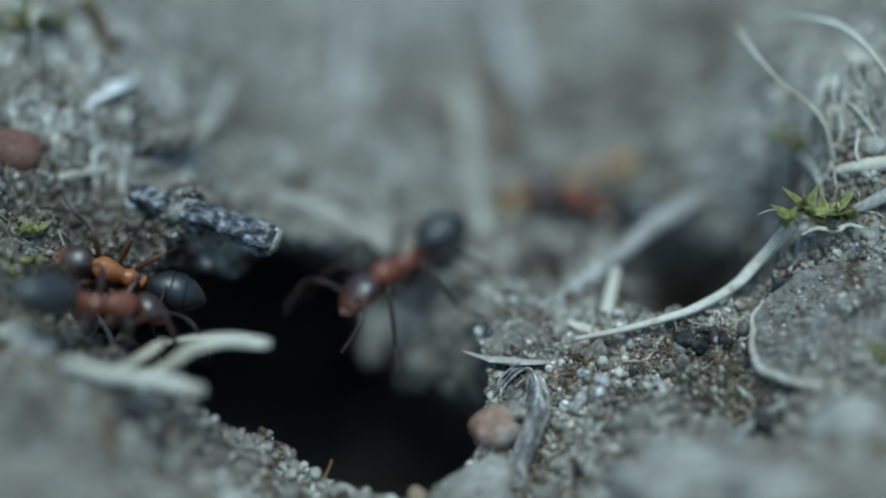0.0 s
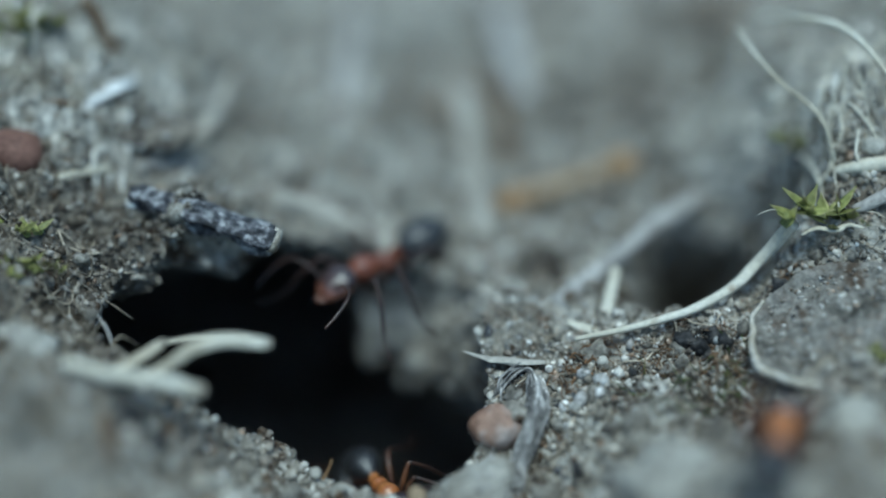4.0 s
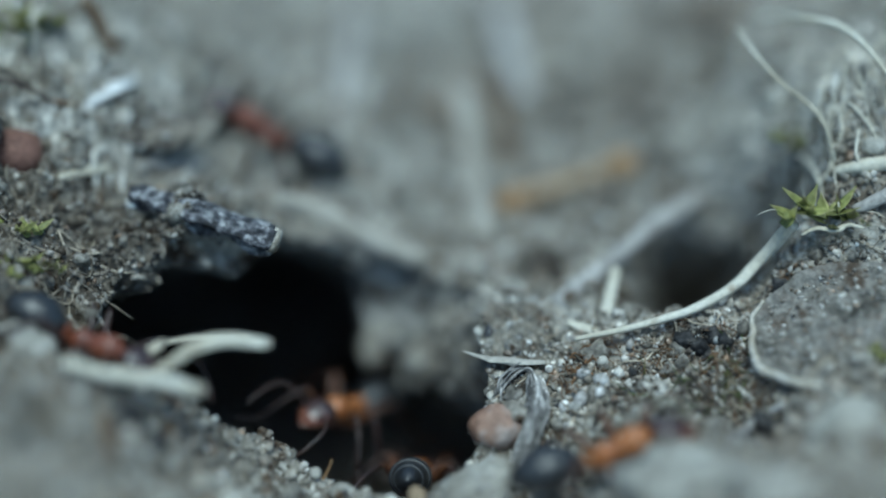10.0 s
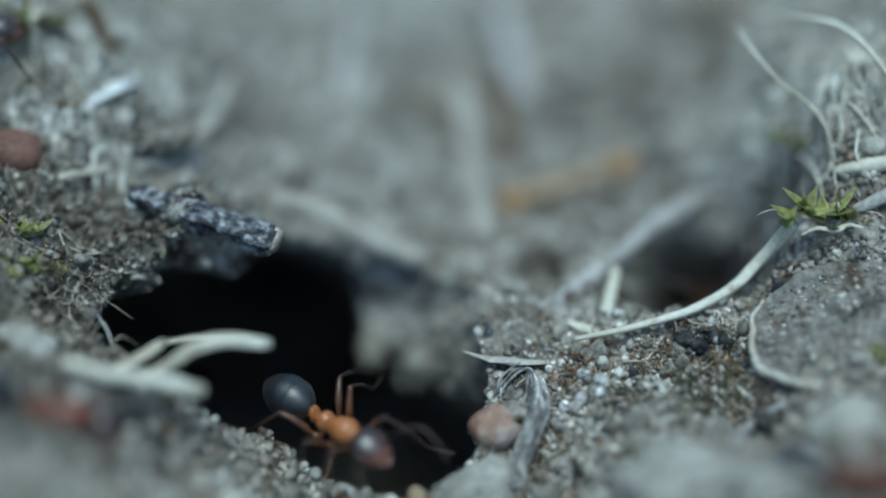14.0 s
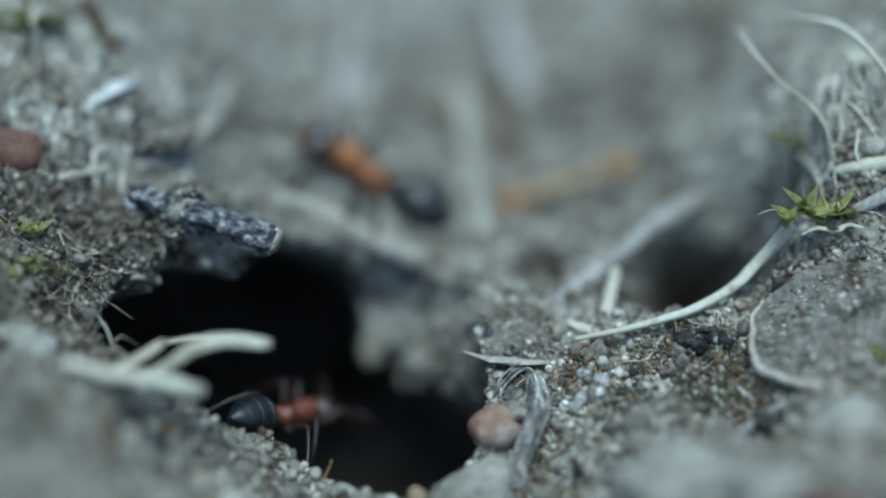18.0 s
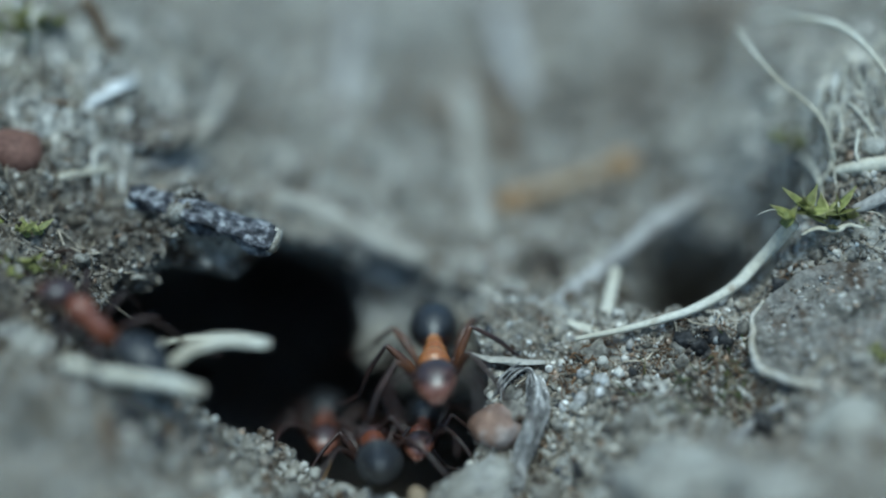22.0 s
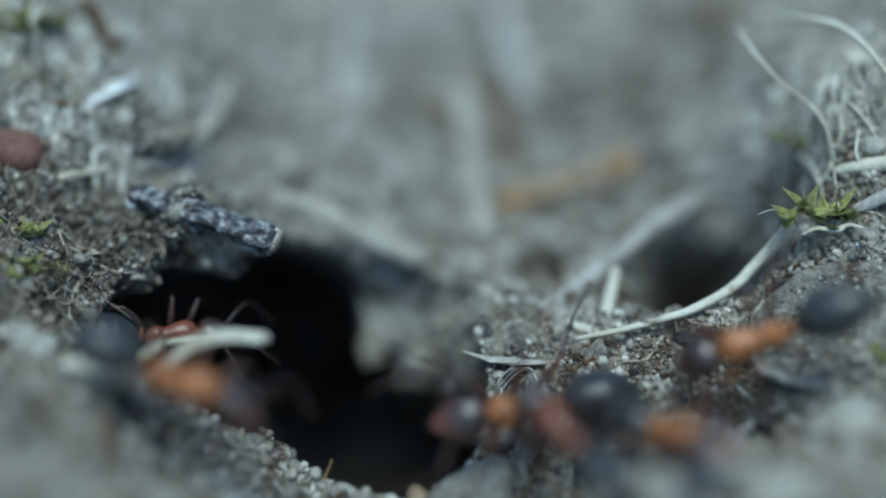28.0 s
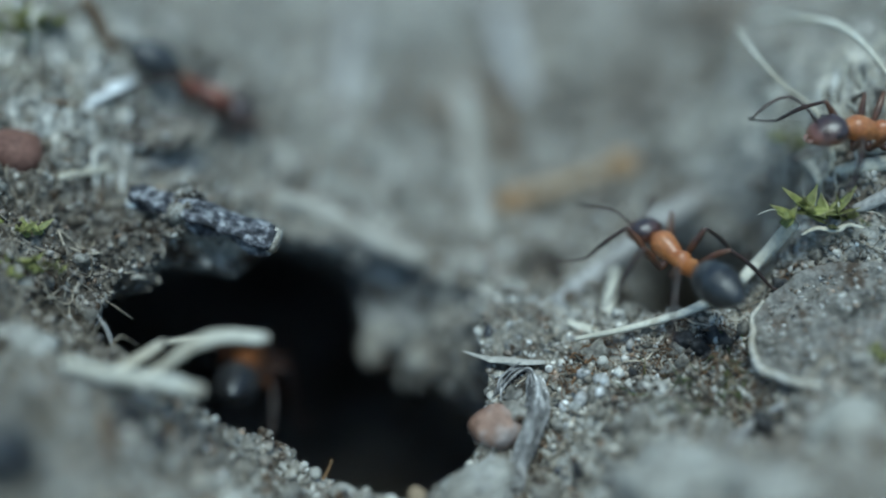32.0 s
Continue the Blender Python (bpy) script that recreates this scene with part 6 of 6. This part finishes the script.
    go(make_ant("russet", 0.88), [
        (0, -2.49, -10.01, -13.76, 9, -37, -87), (19.8, -2.49, -10.01, -13.76, 9, -37, -87), (21.2, -0.72, -7.29, -9.50, 8, -23, -93),
        (22, -0.74, -8.95, -4.78, 9, -23, -94), (22.3, -1.65, -9.36, -4.08, 2, -34, -104), (22.45, -0.86, -8.92, -4.07, 17, 5, -179),
        (22.6, -0.07, -8.48, -4.06, -19, 28, 99), (23, 1.14, -8.08, -3.60, -17, 24, 94), (23.5, 3.36, -6.46, -1.37, 10, -3, 28),
        (24, 4.55, -7.22, -1.65, 15, -1, 14), (24.5, 5.65, -8.06, -0.20, 11, -2, 22), (25, 8.71, -6.98, -0.47, -10, 3, 15),
        (25.25, 9.46, -6.94, 0.54, -41, -16, -7), (25.5, 10.21, -6.89, 1.55, -68, -44, -18), (26.1, 16.30, -1.36, 2.31, -81, 3, 50),
        (26.7, 19.62, -1.34, 5.08, 1, -14, 26), (28, 25.41, 0.80, 6.93, 38, 0, 29), (32, 25.41, 0.80, 6.93, 38, 0, 29)], (20.5, 27.2))
    go(make_ant("orange", 1.04), [
        (0, 28.18, -6.00, 1.68, -27, -7, -171), (22, 23.24, -7.17, 1.24, -24, -1, -162), (23, 16.28, -10.28, 2.81, -16, 3, -167),
        (23.5, 11.90, -13.90, 2.67, 25, -12, -146), (24, 12.45, -14.18, 2.44, 35, -4, -151), (24.5, 13.58, -13.36, 2.69, -8, 38, 137),
        (25, 12.90, -12.26, 2.68, -17, 22, 143), (25.5, 11.02, -11.85, 2.19, -13, 3, -178), (25.9, 10.89, -10.16, 0.62, -15, -13, 133),
        (26.3, 10.89, -10.19, 0.60, 9, -14, 80), (26.7, 10.76, -9.88, 0.75, 19, 4, 16), (27.1, 10.24, -11.72, 0.25, 4, 9, -30),
        (27.5, 9.61, -15.17, 1.35, 0, -18, -58), (28, 9.09, -15.44, 1.09, 14, -28, -57), (29, 8.73, -15.15, 1.60, 13, -38, -43),
        (29.5, 9.11, -14.81, 1.80, -19, -36, 8), (29.8, 8.86, -14.66, 1.56, -33, 14, 77), (30, 8.41, -14.53, 1.31, -33, 11, 96),
        (30.4, 9.19, -15.02, 1.61, -5, 19, 122), (30.6, 10.16, -13.14, 0.40, 4, 20, 111), (30.8, 11.70, -12.17, 0.65, 17, 6, 112),
        (31, 12.01, -9.46, 1.28, -17, -16, 133), (31.2, 10.79, -9.37, 0.73, -2, -19, 127), (31.4, 10.47, -7.94, 0.81, -12, -1, 123),
        (31.6, 11.38, -6.66, 1.59, -13, -10, 109), (31.8, 11.33, -5.77, 1.50, -10, -2, 119), (32, 9.95, -5.26, 1.81, 2, 2, 121)], (22.5, 32.0))
    go(make_ant("russet", 1.04), [
        (0, 6.76, -25.86, 1.69, -16, 31, 103), (22.3, 6.76, -25.86, 1.69, -16, 31, 103), (23.5, 6.03, -20.62, -0.99, -15, 35, 107),
        (25, 4.83, -16.92, 0.05, -15, 30, 112), (25.5, 4.83, -16.70, 0.29, -18, 26, 103), (27.5, 4.58, -15.79, 1.03, -16, 10, 105),
        (28, 4.84, -15.48, 1.27, -15, 5, 116), (28.6, 5.54, -13.68, 0.42, -18, 16, 153), (29, 2.71, -13.16, 0.28, -21, -12, -174),
        (29.5, 1.88, -13.30, 0.21, -22, -14, -166), (30, 1.65, -14.78, -0.34, -7, -9, -133), (30.2, 2.46, -14.73, -0.91, -7, -8, -109),
        (30.4, 4.77, -15.40, -0.40, 16, -23, -79), (30.6, 6.44, -15.18, 0.19, 10, -39, -43), (31, 11.37, -16.65, 0.29, -4, 4, 19),
        (31.4, 16.45, -19.47, 2.39, -22, 4, 16), (32, 22.44, -19.23, 1.95, -11, 20, 27)], (24.5, 31.9))
    go(make_ant("orange", 1.15), [
        (0, 27.88, -8.72, 0.49, -16, 7, 171), (26.5, 21.65, -7.44, 1.10, -23, -3, -169), (27.5, 14.40, -9.99, 2.91, -35, 33, 153),
        (28, 13.14, -10.11, 2.37, -36, 30, 173), (28.3, 13.26, -4.91, 0.33, -2, 12, 151), (28.6, 10.32, -5.86, 1.14, 68, -7, -177),
        (28.9, 7.43, -3.86, 0.19, 25, -12, 177), (29, 6.51, -3.78, -0.34, 3, -11, -160), (29.2, 3.75, -3.57, -1.57, 13, -5, -166),
        (29.5, 0.92, -3.03, -2.35, -1, 13, 149), (29.8, -0.15, -0.42, -2.44, -12, 11, 143), (30, -2.68, 1.54, -0.90, -13, -11, 145),
        (30.1, -2.86, 1.79, -0.81, -11, -12, 141), (30.4, -4.14, 3.19, -0.05, -7, -12, 147), (30.6, -5.36, 4.19, 0.48, -1, -13, 143),
        (30.8, -7.27, 6.09, 1.31, 9, -14, 131), (31, -9.49, 9.09, 2.62, 15, -33, 126), (31.2, -12.06, 10.11, 3.82, 20, -19, 125),
        (31.4, -14.89, 13.41, 5.19, 22, -9, 133), (31.7, -24.75, 34.92, 1.30, 3, -13, 140), (32, -31.60, 44.05, 0.68, 0, -9, 138)], (27.0, 32.0))
    go(make_ant("russet", 0.99), [
        (0, -46.59, 42.41, 0.61, 0, -3, -7), (28.8, -46.59, 42.41, 0.61, 0, -3, -7), (30, -34.11, 41.09, 0.65, 0, -3, -26),
        (31, -16.41, 9.16, 7.27, -25, 7, -52), (31.2, -15.07, 6.80, 6.55, 9, 37, 14), (31.4, -12.90, 7.86, 5.25, 5, 35, 6),
        (31.6, -12.99, 5.65, 5.14, 11, 37, 10), (31.8, -12.48, 6.05, 4.87, 11, 36, 12), (32, -12.29, 5.15, 4.66, 6, 36, 0)], (30.5, 32.0))
    go(make_ant("orange", 1.09), [
        (0, -27.23, -15.80, 3.17, 2, -21, -26), (26, -22.32, -15.36, 4.11, -7, -12, -18), (27.5, -12.58, -13.65, 3.42, 12, 17, 23),
        (28, -10.39, -14.10, 2.55, -11, 19, -14), (28.3, -9.07, -13.79, 2.05, -9, 23, -17), (28.6, -9.54, -13.12, 2.11, -6, 37, -12),
        (28.75, -8.67, -11.68, -1.08, 24, 38, 50), (29, -7.61, -11.83, -1.78, 23, 13, 70), (29.5, -8.37, -11.67, -1.28, 26, 18, 77),
        (30, -7.89, -11.48, -1.25, 23, 16, 66), (30.5, -7.30, -11.00, -0.59, 21, 19, 56), (31, -8.34, -10.27, -0.33, 23, 21, 59),
        (31.4, -8.19, -9.25, -1.41, 23, 21, 64), (31.7, -8.65, -8.51, -1.89, 23, 21, 78), (32, -10.25, -3.00, -6.16, 34, 21, 90)], (27.0, 32.0))
    go(make_ant("orange", 1.04), [
        (0, 39.25, 11.86, 0.83, 7, -10, -160), (31, 22.35, -1.84, 6.39, -8, -6, -164), (32, 18.10, -2.03, 6.30, -8, -7, -162)], (31.5, 32.0))
    go(make_ant("russet", 1.04), [
        (0, 41.19, 32.34, 0.43, -2, 5, 168), (22.8, 41.19, 32.34, 0.43, -2, 5, 168), (24, 24.24, 2.97, 8.78, -31, -8, -163),
        (25, 21.19, 3.40, 9.55, -28, 25, 154), (25.6, 21.05, 3.09, 9.36, -31, 29, 156), (26.2, 21.38, 2.14, 7.74, 14, 28, -112),
        (26.8, 22.80, -0.37, 6.27, 23, 19, -62), (28, 27.65, -0.92, 5.05, 38, 21, 6), (32, 27.65, -0.92, 5.05, 38, 21, 6)], (24.5, 27.3))
    go(make_ant("russet", 1.04), [
        (0, -33.50, 11.88, 3.06, 1, -25, -15), (5.4, -22.47, 3.21, 8.52, 17, -17, -6), (6, -20.23, 5.01, 8.82, 12, 8, 53),
        (6.6, -21.13, 8.72, 8.84, 4, 1, 96), (7.2, -31.04, 31.45, 1.11, -1, -3, 132), (8, -36.83, 30.64, 0.74, 0, 6, 152),
        (8.5, -39.00, 29.34, 0.69, 0, 8, -151), (9, -41.18, 28.03, 0.64, 1, 9, -94), (10, -35.96, 15.83, 1.78, 9, 4, -55),
        (13, -28.63, 4.76, 5.42, 24, -24, -31), (14, -21.77, 2.45, 8.28, 15, -3, 29), (14.5, -19.86, 3.73, 8.47, 18, 4, 58),
        (15.2, -19.91, 10.92, 8.24, 8, -1, 85), (16.5, -29.87, 48.71, 0.65, 0, -9, 91), (32, -29.87, 48.71, 0.65, 0, -9, 91)], (4.9, 15.7))
    go(make_ant("russet", 0.99), [
        (0, -5.80, -9.91, -13.71, -14, -36, -95), (27.6, -5.80, -9.91, -13.71, -14, -36, -95), (28.8, -4.56, -9.01, -12.45, -5, -35, -96),
        (29.6, -4.11, -9.66, -6.92, 7, -26, -68), (30, -3.06, -10.59, -5.61, 12, -27, -60), (30.4, -2.85, -10.51, -5.60, 13, -24, -61),
        (31, -3.73, -10.40, -6.15, 8, -25, -64), (31.6, -4.48, -10.14, -7.39, 3, -29, -71), (32, -4.97, -8.46, -11.89, 1, -29, -80)], (28.3, 32.0))
    base = loose_straw.location.copy() / MM
    rest, raised, high = ((0, 0, 0), (0, -6, -3), (0, -9, -3))
    walk(loose_straw, [(t, pose(*(base * MM), *r)) for t, r in ((0, rest), (0.3, rest), (0.5, high), (0.8, rest), (1.0, rest), (27.6, rest), (28.0, raised), (28.4, high), (28.9, raised), (32, raised))])


motions()
